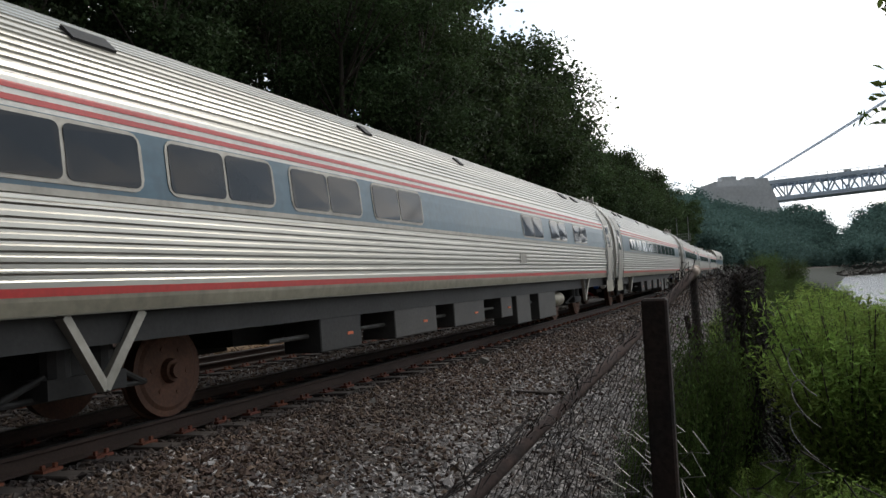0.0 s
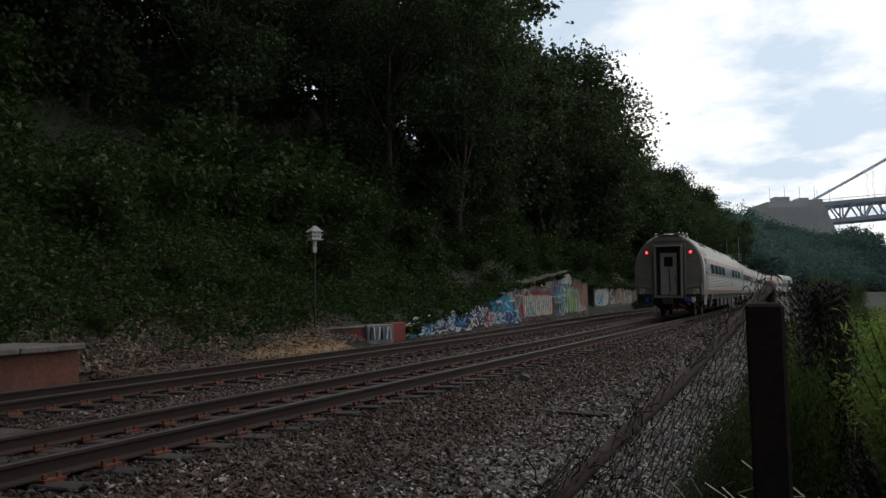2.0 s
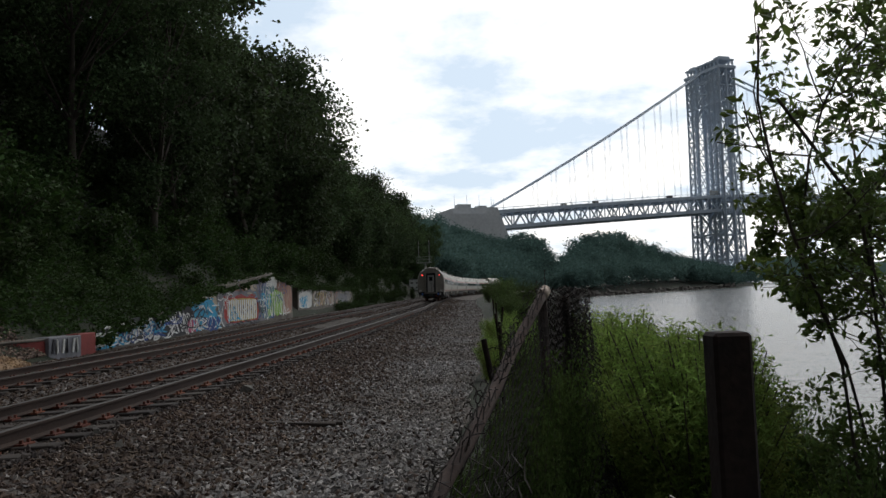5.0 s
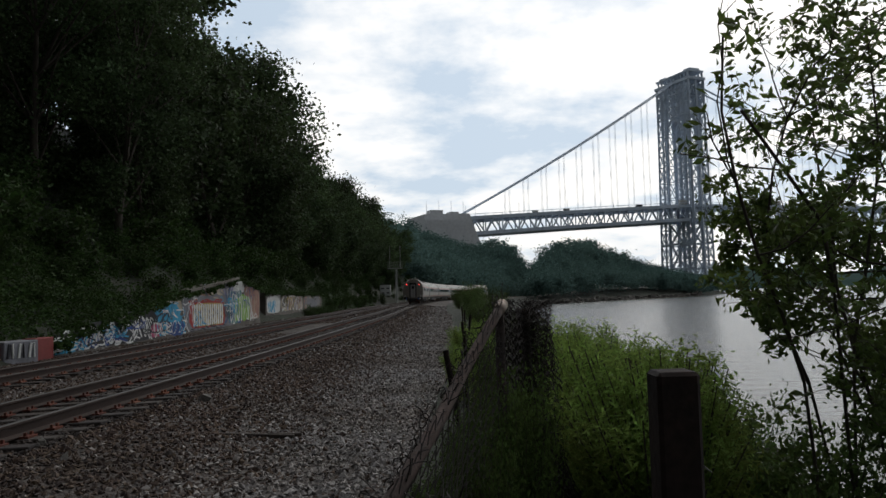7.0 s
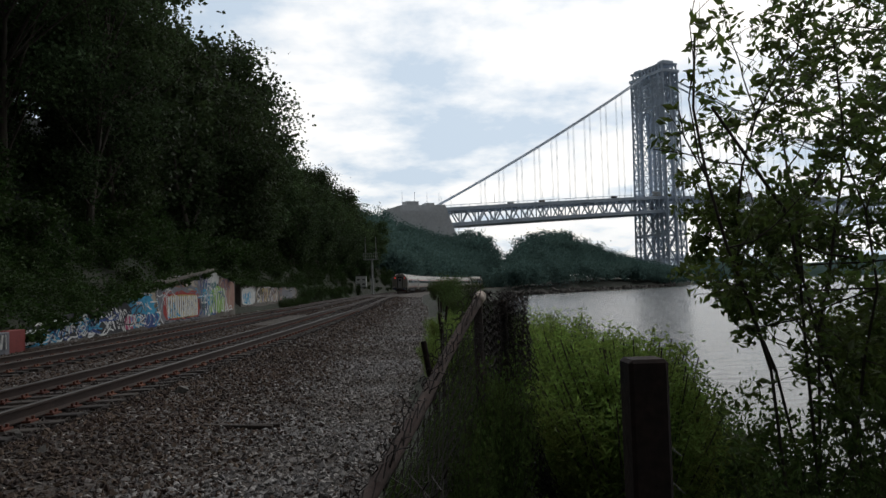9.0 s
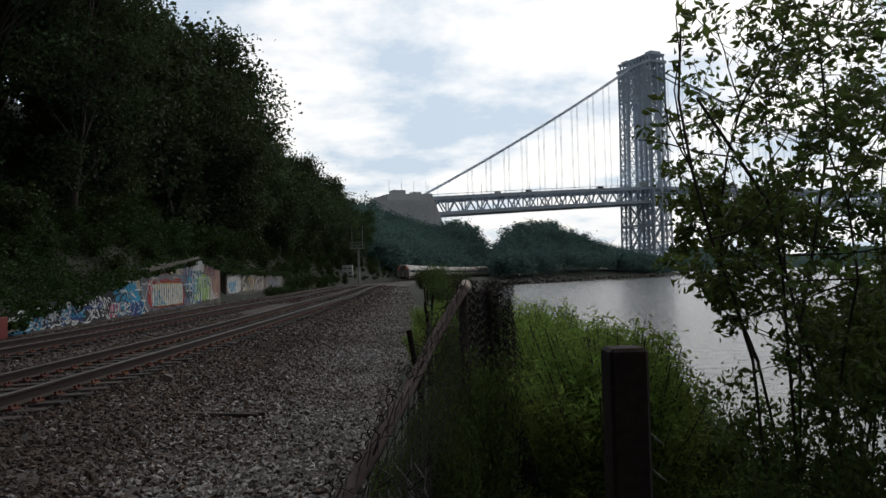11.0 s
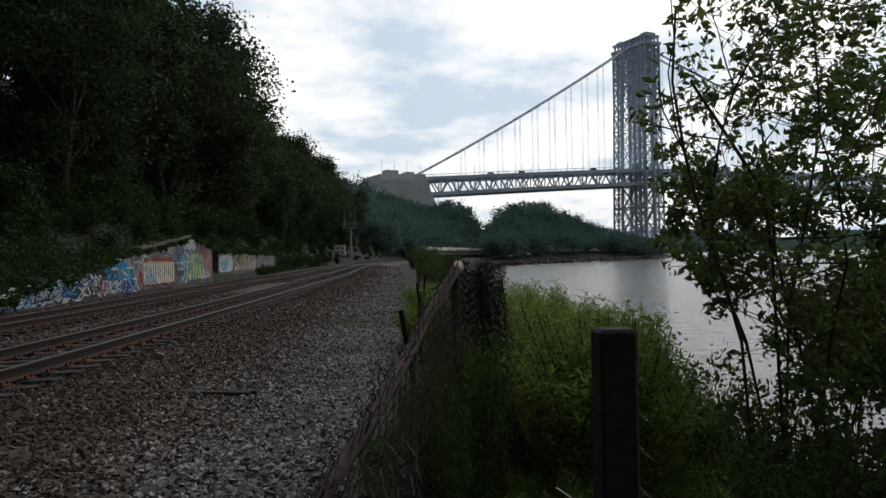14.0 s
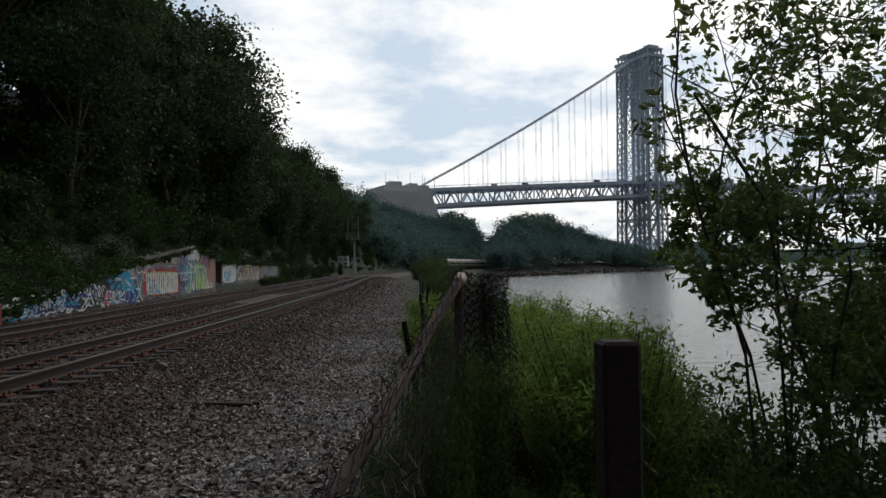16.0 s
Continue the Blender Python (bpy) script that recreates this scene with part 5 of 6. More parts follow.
        t = float(np.interp(y, *tops))
        patch(w, "paint_field", y - 1.1, y + 1.1, t - 0.75, t - 0.04, 0, 0.7 + 0.05 * k, P[("grey", "violet", "cream", "grey", "salmon", "cream", "violet", "white", "salmon")[k]], 0.18, 60 + k)
    t2 = [(52.0, 0.5, 2.05), (62, 0.55, 2.1), (70, 0.6, 2.0), (77, 0.6, 1.9)]
    w2 = wall_strip("graffiti_wall", t2, 0.45, -0.5, "weathered concrete retaining wall with faded graffiti", 4.0)
    patch(w2, "paint_field", 52.2, 56.5, 0.55, 1.75, -0.5, 1, P["white"], 0.1, 31)
    patch(w2, "paint_field", 52.3, 55.2, 0.56, 1.6, -0.5, 2, P["cyan"], 0.5, 32)
    scrawl(w2, 52.3, 56.4, 0.6, 1.8, -0.5, 3, P["white"], 9, 0.10, 38)
    scrawl(w2, 57.0, 66.0, 0.6, 1.8, -0.5, 3, P["white"], 9, 0.09, 39)
    scrawl(w2, 58.0, 62.0, 0.7, 1.7, -0.5, 3.4, P["ochre"], 6, 0.10, 40)
    patch(w2, "paint_field", 56.6, 66.0, 0.6, 1.85, -0.5, 1, P["cream"], 0.08, 33)
    scrawl(w2, 57, 65, 0.7, 1.8, -0.5, 2, P["violet"], 8, 0.10, 34)
    scrawl(w2, 59, 68, 0.7, 1.8, -0.5, 2.6, P["salmon"], 8, 0.12, 35)
    patch(w2, "paint_field", 66.5, 76, 0.7, 1.75, -0.5, 1, P["grey"], 0.1, 36)
    scrawl(w2, 67, 76, 0.8, 1.7, -0.5, 2, P["cream"], 7, 0.10, 37)
    # low wall with a return
    lw = thing("low_wall")
    tagged(lw, "low broken concrete wall with red and black paint", "low wall")

    def block(name, a, b, z0, z1, th, m, lab=""):
        bm = bmesh.new()
        a, b = Vector((*a, 0)), Vector((*b, 0))
        d = (b - a).normalized()
        c = (a + b) / 2
        box(bm, (c.x, c.y, (z0 + z1) / 2), ((b - a).length, th, z1 - z0), Matrix.Rotation(math.atan2(d.y, d.x), 4, "Z"))
        return part(name, bm, m, lw, lab, bevel=0.02)
    block("wall_section", (-13.35, 17.7), (-12.6, 20.0), -0.5, 0.42, 0.35, CONCRETE)
    block("wall_section", (-12.6, 20.0), (-12.05, 21.3), -0.5, 0.46, 0.38, P["faded_red"], "red painted wall section")
    block("wall_section", (-12.05, 21.25), (-11.7, 22.4), -0.5, 0.55, 0.6, P["grey"], "grey wall section with white scrawl")
    for k in range(6):
        q = (k + 0.6) / 6.5
        x, y = -12.05 + 0.35 * q + 0.31, 21.25 + 1.15 * q - 0.10
        bm = bmesh.new(); bar(bm, (x, y, 0.08), (x + 0.02, y + 0.06 * (-1) ** k, 0.48), 0.03, 0.07); part("scrawl_bar", bm, P["white"] if k % 3 else P["black"], lw)
    block("wall_section", (-11.72, 22.35), (-11.65, 23.3), -0.5, 0.58, 0.4, P["faded_red"], "red painted wall section")
    block("coping", (-13.35, 17.65), (-11.8, 22.2), 0.46, 0.53, 0.5, CONCRETE)


build_walls()


# ---- heaps, birdhouse, signal ----
def stones_mesh(name, pts, sizes, rng, material, sink=0.25):
    """Angular stones: squashed, jittered octahedra, one per point."""
    n = len(pts)
    base = np.array([(1, 0, 0), (-1, 0, 0), (0, 1, 0), (0, -1, 0), (0, 0, 1), (0, 0, -1)], float)
    v = base[None] * rng.uniform(0.55, 1.15, (n, 6, 1)) + rng.normal(size=(n, 6, 3)) * 0.22
    a = rng.random(n) * 6.283
    ca, sa = np.cos(a), np.sin(a)
    v = v * np.stack([rng.uniform(0.8, 1.3, n), rng.uniform(0.6, 1.0, n), rng.uniform(0.45, 0.8, n)], 1)[:, None]
    t = rng.normal(size=n) * 0.5
    x, z = v[..., 0] * np.cos(t)[:, None] - v[..., 2] * np.sin(t)[:, None], v[..., 0] * np.sin(t)[:, None] + v[..., 2] * np.cos(t)[:, None]
    v[..., 0], v[..., 2] = x, z
    x, y = v[..., 0] * ca[:, None] - v[..., 1] * sa[:, None], v[..., 0] * sa[:, None] + v[..., 1] * ca[:, None]
    v[..., 0], v[..., 1] = x, y
    v = v * (np.asarray(sizes) / 2)[:, None, None] + np.asarray(pts)[:, None]
    f0 = np.array([(0, 2, 4), (2, 1, 4), (1, 3, 4), (3, 0, 4), (2, 0, 5), (1, 2, 5), (3, 1, 5), (0, 3, 5)])
    f = (np.arange(n)[:, None, None] * 6 + f0[None]).reshape(-1, 3)
    return raw_mesh(name, v.reshape(-1, 3), f, material)


def build_heaps():
    rng = np.random.default_rng(8)
    warm = mat("heap_gravel", (0.25, 0.155, 0.08), 0.95, 0, 0.3, 1.5, 30, 0.6, 0.02, island=0.3, color2=(0.20, 0.14, 0.09))
    for (x, y, rx, ry, h, m, lab) in ((-11.4, 16.9, 0.9, 2.2, 0.33, warm, "heap of tan gravel beside the track"), (-11.5, 12.4, 0.9, 2.1, 0.32, STONE_BROWN, "heap of brown rubble beside the track")):
        n = 5000
        a, r = rng.random(n) * 6.283, np.sqrt(rng.random(n))
        px, py = x + rx * r * np.cos(a), y + ry * r * np.sin(a)
        z0 = BED_Z - 0.05
        pts = np.stack([px, py, z0 + h * (1 - r ** 2) * (0.85 + 0.3 * rng.random(n))], 1)
        me = stones_mesh("gravel_heap", pts, rng.uniform(0.05, 0.14, n), rng, m)
        ob = new("gravel_heap", me); tagged(ob, lab, "gravel heap", kind="stuff")
        bm = bmesh.new(); bmesh.ops.create_icosphere(bm, subdivisions=3, radius=1, matrix=Matrix.Translation((x, y, z0 - 0.05)) @ Matrix.Diagonal((rx, ry, h, 1)))
        o2 = new("heap_core", mesh_of("heap_core", bm, m)); o2.parent = ob
    n = 9000
    y = rng.uniform(4, 21, n)
    u = -6.95 - 1.9 * rng.random(n) ** 1.4
    x = np.array([cx(q) for q in y]) + u
    pts = np.stack([x, y, np.array([max(ground_z(a, b), BED_Z - 0.16) for a, b in zip(x, y)]) + 0.02], 1)
    ob = new("rubble", stones_mesh("rubble", pts, rng.uniform(0.05, 0.15, n), rng, mat("pinkish_rubble", (0.19, 0.135, 0.105), 0.95, 0, 0.3, 1.2, 30, 0.6, 0.02, island=0.5, color2=(0.11, 0.08, 0.065))))
    tagged(ob, "strewn pinkish rubble at the foot of the slope", "rubble", kind="stuff")


build_heaps()


def build_birdhouse(at):
    b = thing("birdhouse", pose(*at, 0, 0, -32) @ Matrix.Diagonal((0.68, 0.68, 0.68, 1)))
    tagged(b, "white wooden birdhouse with tiered roof on a tall pole", "birdhouse")
    bm = bmesh.new(); tube(bm, (0, 0, -3.6), (0, 0, 1.5), 0.05, 0.045, 8); part("pole", bm, EQUIP, b, "thin grey pole")
    bm = bmesh.new(); box(bm, (0, 0, 1.12), (0.17, 0.17, 0.55)); part("post_sleeve", bm, BIRD_WHITE, b, bevel=0.008)
    bm = bmesh.new(); box(bm, (0, 0, 1.42), (0.70, 0.58, 0.035)); part("lower_floor", bm, BIRD_WHITE, b)
    bm = bmesh.new(); box(bm, (0, 0, 1.52), (0.54, 0.44, 0.17)); low = part("lower_storey", bm, BIRD_WHITE, b, bevel=0.005)
    bm = bmesh.new(); box(bm, (0, 0, 1.63), (0.68, 0.56, 0.03)); part("upper_floor", bm, BIRD_WHITE, b)
    bm = bmesh.new(); box(bm, (0, 0, 1.71), (0.50, 0.42, 0.14)); up = part("upper_storey", bm, BIRD_WHITE, b, bevel=0.005)
    bm = bmesh.new()
    vs = [bm.verts.new(v) for v in ((-0.34, -0.30, 1.78), (0.34, -0.30, 1.78), (0.34, 0.30, 1.78), (-0.34, 0.30, 1.78), (-0.30, 0, 2.0), (0.30, 0, 2.0))]
    for f in ((0, 1, 5, 4), (2, 3, 4, 5), (1, 2, 5), (3, 0, 4), (3, 2, 1, 0)):
        bm.faces.new([vs[i] for i in f])
    part("roof", bm, BIRD_WHITE, b, "pitched white roof")
    bm = bmesh.new(); box(bm, (0, 0, 2.02), (0.16, 0.16, 0.07)); part("roof_vent", bm, BIRD_WHITE, b)
    for st, z in ((low, 1.53), (up, 1.72)):
        for x in (-0.16, 0.0, 0.16):
            bm = bmesh.new(); tube(bm, (x, -0.225, z), (x, -0.215, z), 0.032, seg=12); part("entrance_hole", bm, RUBBER, st)
        for y in (-0.1, 0.1):
            bm = bmesh.new(); tube(bm, (0.275, y, z), (0.262, y, z), 0.032, seg=12); part("entrance_hole", bm, RUBBER, st)


build_birdhouse((-12.52, 19.3, 2.27))


def build_signal(x, y):
    z0 = ground_z(x, y)
    s = thing("railway_signal", pose(x, y, z0) @ Matrix.Diagonal((1.22, 1.22, 1.24, 1)))
    z0 = 0.0
    tagged(s, "grey steel railway signal mast with a platform and two heads", "railway signal")
    g = mat("galvanised_mast", (0.42, 0.43, 0.42), 0.5, 0.4, 0.15, 2, 20, 0.1)
    bm = bmesh.new(); tube(bm, (0, 0, z0 - 0.5), (0, 0, 6.0), 0.14, 0.12, 10); part("mast", bm, g, s)
    bm = bmesh.new(); box(bm, (-0.2, 0, 6.05), (2.6, 1.0, 0.12)); part("platform", bm, g, s)
    for k in range(8):
        bm = bmesh.new(); tube(bm, (-1.45 + k * 0.357, -0.48, 6.1), (-1.45 + k * 0.357, -0.48, 7.1), 0.03, seg=6); part("railing_post", bm, g, s)
    bm = bmesh.new()
    for z in (6.6, 7.1):
        bar(bm, (-1.45, -0.48, z), (1.05, -0.48, z), 0.05)
    part("railing", bm, g, s)
    for dx in (-1.1, 0.75):
        bm = bmesh.new(); tube(bm, (dx, 0, 6.1), (dx, 0, 10.0), 0.06, 0.04, 6); p = part("signal_post", bm, g, s)
        for z in (7.8, 9.5):
            bm = bmesh.new(); box(bm, (dx, 0.05, z), (0.3, 0.12, 0.5)); part("signal_head", bm, EQUIP, p, bevel=0.04)
    bm = bmesh.new()
    for dx in (-0.2, 0.2):
        tube(bm, (dx, 0.35, z0), (dx, 0.35, 6.2), 0.025, seg=5)
    part("ladder", bm, g, s)
    c = thing("relay_cabinet", pose(x - 2.3, y - 2, ground_z(x - 2.3, y - 2) - 0.1) @ Matrix.Diagonal((1.2, 1.2, 1.2, 1)))
    tagged(c, "pale metal relay cabinet beside the track", "relay cabinet")
    bm = bmesh.new(); box(bm, (0, 0, 0.95), (1.9, 1.2, 1.9)); part("cabinet_body", bm, BIRD_WHITE, c, bevel=0.03)
    for k in (-0.47, 0.47):
        bm = bmesh.new(); box(bm, (k, -0.61, 0.95), (0.86, 0.03, 1.7)); d = part("cabinet_door", bm, BIRD_WHITE, c, bevel=0.01)
        for z in (0.5, 1.3):
            bm = bmesh.new(); box(bm, (k, -0.635, z), (0.5, 0.02, 0.25)); part("vent", bm, EQUIP, d)
    bm = bmesh.new(); box(bm, (0, 0, 1.95), (2.0, 1.3, 0.10)); part("cabinet_roof", bm, EQUIP, c)


build_signal(-7.55, 165.0)


def build_guard_rail():
    g = thing("guard_rail")
    tagged(g, "thin rusty pipe rail on short posts in the undergrowth", "guard rail")
    bm = bmesh.new()
    tube(bm, (-17.5, 12.0, 1.75), (-13.6, 18.6, 1.80), 0.03, seg=8)
    part("rail", bm, FENCE_RUST, g)
    for x, y in ((-17.3, 12.3), (-15.5, 15.4), (-13.7, 18.4)):
        bm = bmesh.new(); tube(bm, (x, y, ground_z(x, y) - 0.4), (x, y, 1.8), 0.035, seg=8); part("post", bm, FENCE_RUST, g)


build_guard_rail()


def build_platform():
    p = thing("low_platform")
    tagged(p, "low red-brown concrete platform with a pale stone edge", "platform")
    m = mat("red_brown_render", (0.16, 0.055, 0.035), 0.9, 0, 0.3, 1.5, 18, 0.4, 0.02, color2=(0.09, 0.035, 0.025))
    bm = bmesh.new(); box(bm, (-12.1, 6.4, 0.2), (1.7, 6.6, 0.8)); part("platform_wall", bm, m, p, bevel=0.02)
    for k in range(5):
        bm = bmesh.new(); box(bm, (-12.05, 3.8 + 1.32 * k, 0.655), (1.85, 1.30, 0.11)); part("coping_slab", bm, CONCRETE, p, bevel=0.02)


build_platform()


def build_vines():
    """Growth that hangs over the tops of the walls."""
    rng = np.random.default_rng(91)
    n = 9000
    y = np.concatenate([rng.uniform(23, 49, n * 2 // 3), rng.uniform(51.5, 78, n - n * 2 // 3)])
    top = np.interp(y, [23, 28.7, 35.5, 43.5, 48.5, 51.5, 77], [0.36, 1.02, 1.95, 2.72, 2.28, 2.05, 1.9])
    lump = np.array([noise.noise((q * 0.9, 0, 4)) + 0.5 * noise.noise((q * 2.7, 1, 4)) for q in y])
    hang = np.clip(0.10 + 0.75 * lump, 0.0, 0.9)
    x = np.array([wall_x(q) for q in y]) - 0.35 * rng.random(n) + 0.14 * rng.random(n) + np.where(y > 50, -0.5, 0)
    z = top + 0.35 * rng.random(n) * (0.4 + np.clip(lump, 0, 1)) - hang * rng.random(n)
    x = np.where(z < top, x + 0.30, x)
    v, f = leaves(np.stack([x, y, z], 1), 0.16, rng, 0.55, 0.2)
    ob = new("wall_vines", raw_mesh("wall_vines", v, f, LEAF_BUSH))
    tagged(ob, "green vines hanging over the wall", "vines", kind="stuff")


build_vines()


# ---- the fence ----
def wires(polys, r):
    """Thin three-sided wires along polylines. Returns vertices and faces."""
    V, F, base = [], [], 0
    for p in polys:
        p = np.asarray(p, float)
        d = np.gradient(p, axis=0); d /= np.linalg.norm(d, axis=1)[:, None] + 1e-9
        a = np.cross(d, np.array([0.31, 0.2, 0.93])); a /= np.linalg.norm(a, axis=1)[:, None] + 1e-9
        b = np.cross(d, a)
        n = len(p)
        ring = np.stack([p + r * (a * math.cos(t) + b * math.sin(t)) for t in (0, 2.094, 4.189)], 1)
        V.append(ring.reshape(-1, 3))
        i = np.arange(n - 1) * 3 + base
        for k in range(3):
            k2 = (k + 1) % 3
            F.append(np.stack([i + k, i + k2, i + 3 + k2, i + 3 + k], 1))
        base += 3 * n
    return np.concatenate(V), np.concatenate(F)


def chain_link(surface, length, top, bottom, rng, cell=0.052, ragged=0.10, warp=0.006, torn=0.0):
    """Zigzag wires over surface(s, v): s along the fence, v down from its top edge."""
    polys = []
    n = int(length / cell)
    step = cell / 2
    for k in range(n):
        s0 = (k + 0.5) * cell
        if rng.random() < torn:
            continue
        v0 = top(s0) - ragged * rng.random()
        v1 = bottom(s0)
        m = int((v1 - v0) / step)
        line = []
        sgn = 1 if k % 2 else -1
        drift = np.cumsum(rng.normal(size=m + 1) * warp)
        for i in range(m + 1):
            v = v0 + i * step
            o = (cell / 2 + 0.002) * (1 if (i + k) % 2 else -1)
            p = surface(s0 + o + drift[i] * 0.5, v)
            j = rng.normal(size=3) * warp * 0.5
            line.append((p[0] + j[0] + 0.004 * (1 if i % 2 else -1), p[1] + j[1], p[2] + j[2]))
        if len(line) > 3:
            polys.append(line)
    return polys


PIPE = [Vector(p) for p in ((0.345, 4.02, 1.425), (0.13, 3.42, 1.18), (0.0, 2.87, 1.035), (-0.11, 2.47, 0.93), (-0.205, 2.2, 0.835), (-0.33, 1.82, 0.70), (-0.46, 1.42, 0.56))]
PLEN = [0.0]
for a_, b_ in zip(PIPE, PIPE[1:]):
    PLEN.append(PLEN[-1] + (b_ - a_).length)


def pipe_at(s):
    return [float(np.interp(s, PLEN, [p[k] for p in PIPE])) for k in range(3)]


def build_fence():
    rng = np.random.default_rng(12)
    f = thing("chain_link_fence")
    tagged(f, "rusty broken chain-link fence with a sagging top rail", "fence")
    # sagging rail
    bm = bmesh.new()
    sweep(bm, [pipe_at(PLEN[-1] * k / 24) for k in range(25)], 0.026, 14)
    rail = part("top_rail", bm, mat("pipe_rust", (0.075, 0.046, 0.038), 0.85, 0.2, 0.3, 9, 60, 0.4, 0.004, color2=(0.042, 0.030, 0.026)), f, "sagging rusty pipe rail", True)
    bm = bmesh.new()
    e = Vector(PIPE[0]); d = (PIPE[0] - PIPE[1]).normalized()
    tube(bm, e - d * 0.03, e + d * 0.05, 0.031, 0.031, 14); bmesh.ops.create_uvsphere(bm, u_segments=14, v_segments=8, radius=0.033, matrix=Matrix.Translation(e + d * 0.05))
    part("rail_end_cap", bm, mat("cap_metal", (0.36, 0.29, 0.24), 0.6, 0.4, 0.2, 20, 80, 0.3), rail, "pale rounded cap on the rail end", True)
    # mesh that hangs from the rail
    def hang(s, v):
        p = pipe_at(min(max(s, 0), PLEN[-1]))
        o = 0.03 * math.sin(s * 3 + v * 4) * min(1, max(0, v) * 2)
        return (p[0] + o * 0.8 + 0.02, p[1] + o, p[2] - v)
    polys = chain_link(hang, PLEN[-1], lambda s: -0.06 - 0.03 * math.sin(s * 9), lambda s: pipe_at(s)[2] + 0.30, rng, ragged=0.07, warp=0.0016, torn=0.01)
    v, fa = wires(polys, 0.0033)
    o = new("wire_mesh", raw_mesh("wire_mesh", v, fa, WIRE)); o.parent = f; tagged(o, "rusty diamond wire mesh")
    # end of the fence behind: posts and gathered folds of mesh
    bm = bmesh.new(); tube(bm, (0.345, 4.02, -0.5), (0.345, 4.06, 1.40), 0.026, seg=10)
    part("line_post", bm, FENCE_RUST, f, "thin rusty line post", True)
    bm = bmesh.new(); tube(bm, (0.60, 5.12, -0.6), (0.60, 5.12, 1.40), 0.045, seg=12)
    part("end_post", bm, FENCE_RUST, f, "dark rusty end post", True)

    def link(s, v):
        q = s / 1.1
        return (0.345 + 0.25 * q + 0.02 * math.sin(v * 6), 4.05 + 1.05 * q, 1.40 - 0.03 * math.sin(q * 3.1) - v)
    polys = chain_link(link, 1.1, lambda s: 0.0, lambda s: 1.7, rng, ragged=0.05, warp=0.002)
    v, fa = wires(polys, 0.0026)
    o = new("wire_mesh", raw_mesh("wire_mesh", v, fa, WIRE)); o.parent = f
    polys = []
    for layer in range(13):
        ph = rng.random() * 6
        x0 = 0.50 + 0.024 * layer
        def fold(s, v, ph=ph, x0=x0):
            flare = max(0, v - 0.60) ** 1.5 * 0.9
            return (x0 + flare * (x0 - 0.50) + 0.025 * math.sin(v * 7 + ph) + 0.03 * math.sin(s * 22 + ph), 5.0 + s + 0.03 * math.sin(v * 5 + ph * 2), 1.40 - 0.05 * (x0 - 0.52) - v)
        polys += chain_link(fold, 0.6, lambda s: -0.01, lambda s: 1.75, rng, ragged=0.06, warp=0.010)
    v, fa = wires(polys, 0.0036)
    o = new("gathered_mesh", raw_mesh("gathered_mesh", v, fa, WIRE)); o.parent = f; tagged(o, "dark gathered folds of wire mesh")
    # loose strands along the top
    for k in range(24):
        s = rng.uniform(0.1, PLEN[-1])
        p = np.array(pipe_at(s))
        pts = [p]
        d = np.array([rng.normal() * 0.3, rng.normal() * 0.4, 1.0]); d /= np.linalg.norm(d)
        for i in range(6):
            d = d + rng.normal(size=3) * 0.55; d /= np.linalg.norm(d)
            pts.append(pts[-1] + d * 0.022)
        v, fa = wires([pts], 0.0028)
        o = new("loose_wire", raw_mesh("loose_wire", v, fa, WIRE)); o.parent = f
    # twisted ends of the mesh that stand up along the rail
    s = 0.06
    while s < PLEN[-1] - 0.02:
        p = np.array(pipe_at(s))
        h = rng.uniform(0.055, 0.085) if s < 2.1 else rng.uniform(0.08, 0.16)
        lean = rng.normal(size=2) * 0.25 - np.array([0.35, 0.0])
        pts = [p + np.array([lean[0] * h * q * 0.8 + 0.012 * math.sin(9 * q), lean[1] * h * q + 0.020 * (1 - 2 * abs(q - 0.5)), -0.03 + (h + 0.03) * q]) for q in (0, 0.2, 0.4, 0.6, 0.8, 1.0)]
        pts.append(pts[-1] + np.array([-0.016, rng.normal() * 0.012, -0.004])); pts.append(pts[-1] + np.array([-0.006, rng.normal() * 0.01, -0.016]))
        v, fa = wires([pts], 0.0028)
        o = new("barb", raw_mesh("barb", v, fa, WIRE)); o.parent = f
        s += rng.uniform(0.065, 0.10)
    # loose flap of mesh on the track side of the fallen rail
    def flap(q, v):
        p = pipe_at(PLEN[-1] - 0.75 + q)
        return (p[0] - 0.03 - v * 0.55 + 0.03 * math.sin(q * 9 + v * 6), p[1] + 0.05 * math.sin(v * 7) - 0.12 * v, p[2] + 0.02 + 0.04 * math.sin(q * 5) - v * 0.62)
    polys = chain_link(flap, 0.75, lambda q: -0.06 - 0.05 * math.sin(q * 8), lambda q: 0.14 + 0.30 * q, rng, 0.060, 0.12, 0.008, 0.12)
    v, fa = wires(polys, 0.0030)
    o = new("mesh_flap", raw_mesh("mesh_flap", v, fa, WIRE)); o.parent = f; tagged(o, "torn rusty flap of wire mesh")
    # torn panel round the near post
    post = thing("fence_post", pose(0.360, 1.196, 0))
    tagged(post, "square rusty steel fence post with a flat top", "fence post")
    bm = bmesh.new(); box(bm, (0, 0, 0.44), (0.066, 0.066, 1.874)); part("post_tube", bm, FENCE_RUST, post, bevel=0.006)
    bm = bmesh.new(); box(bm, (0, 0, 1.372), (0.058, 0.058, 0.004)); part("post_rim", bm, PLATE, post)
    way = [Vector((-0.22, 2.15, 0)), Vector((0.10, 1.62, 0)), Vector((0.36, 1.25, 0)), Vector((0.62, 0.95, 0)), Vector((1.0, 0.72, 0))]
    wl = [0.0]
    for a, b in zip(way, way[1:]):
        wl.append(wl[-1] + (b - a).length)
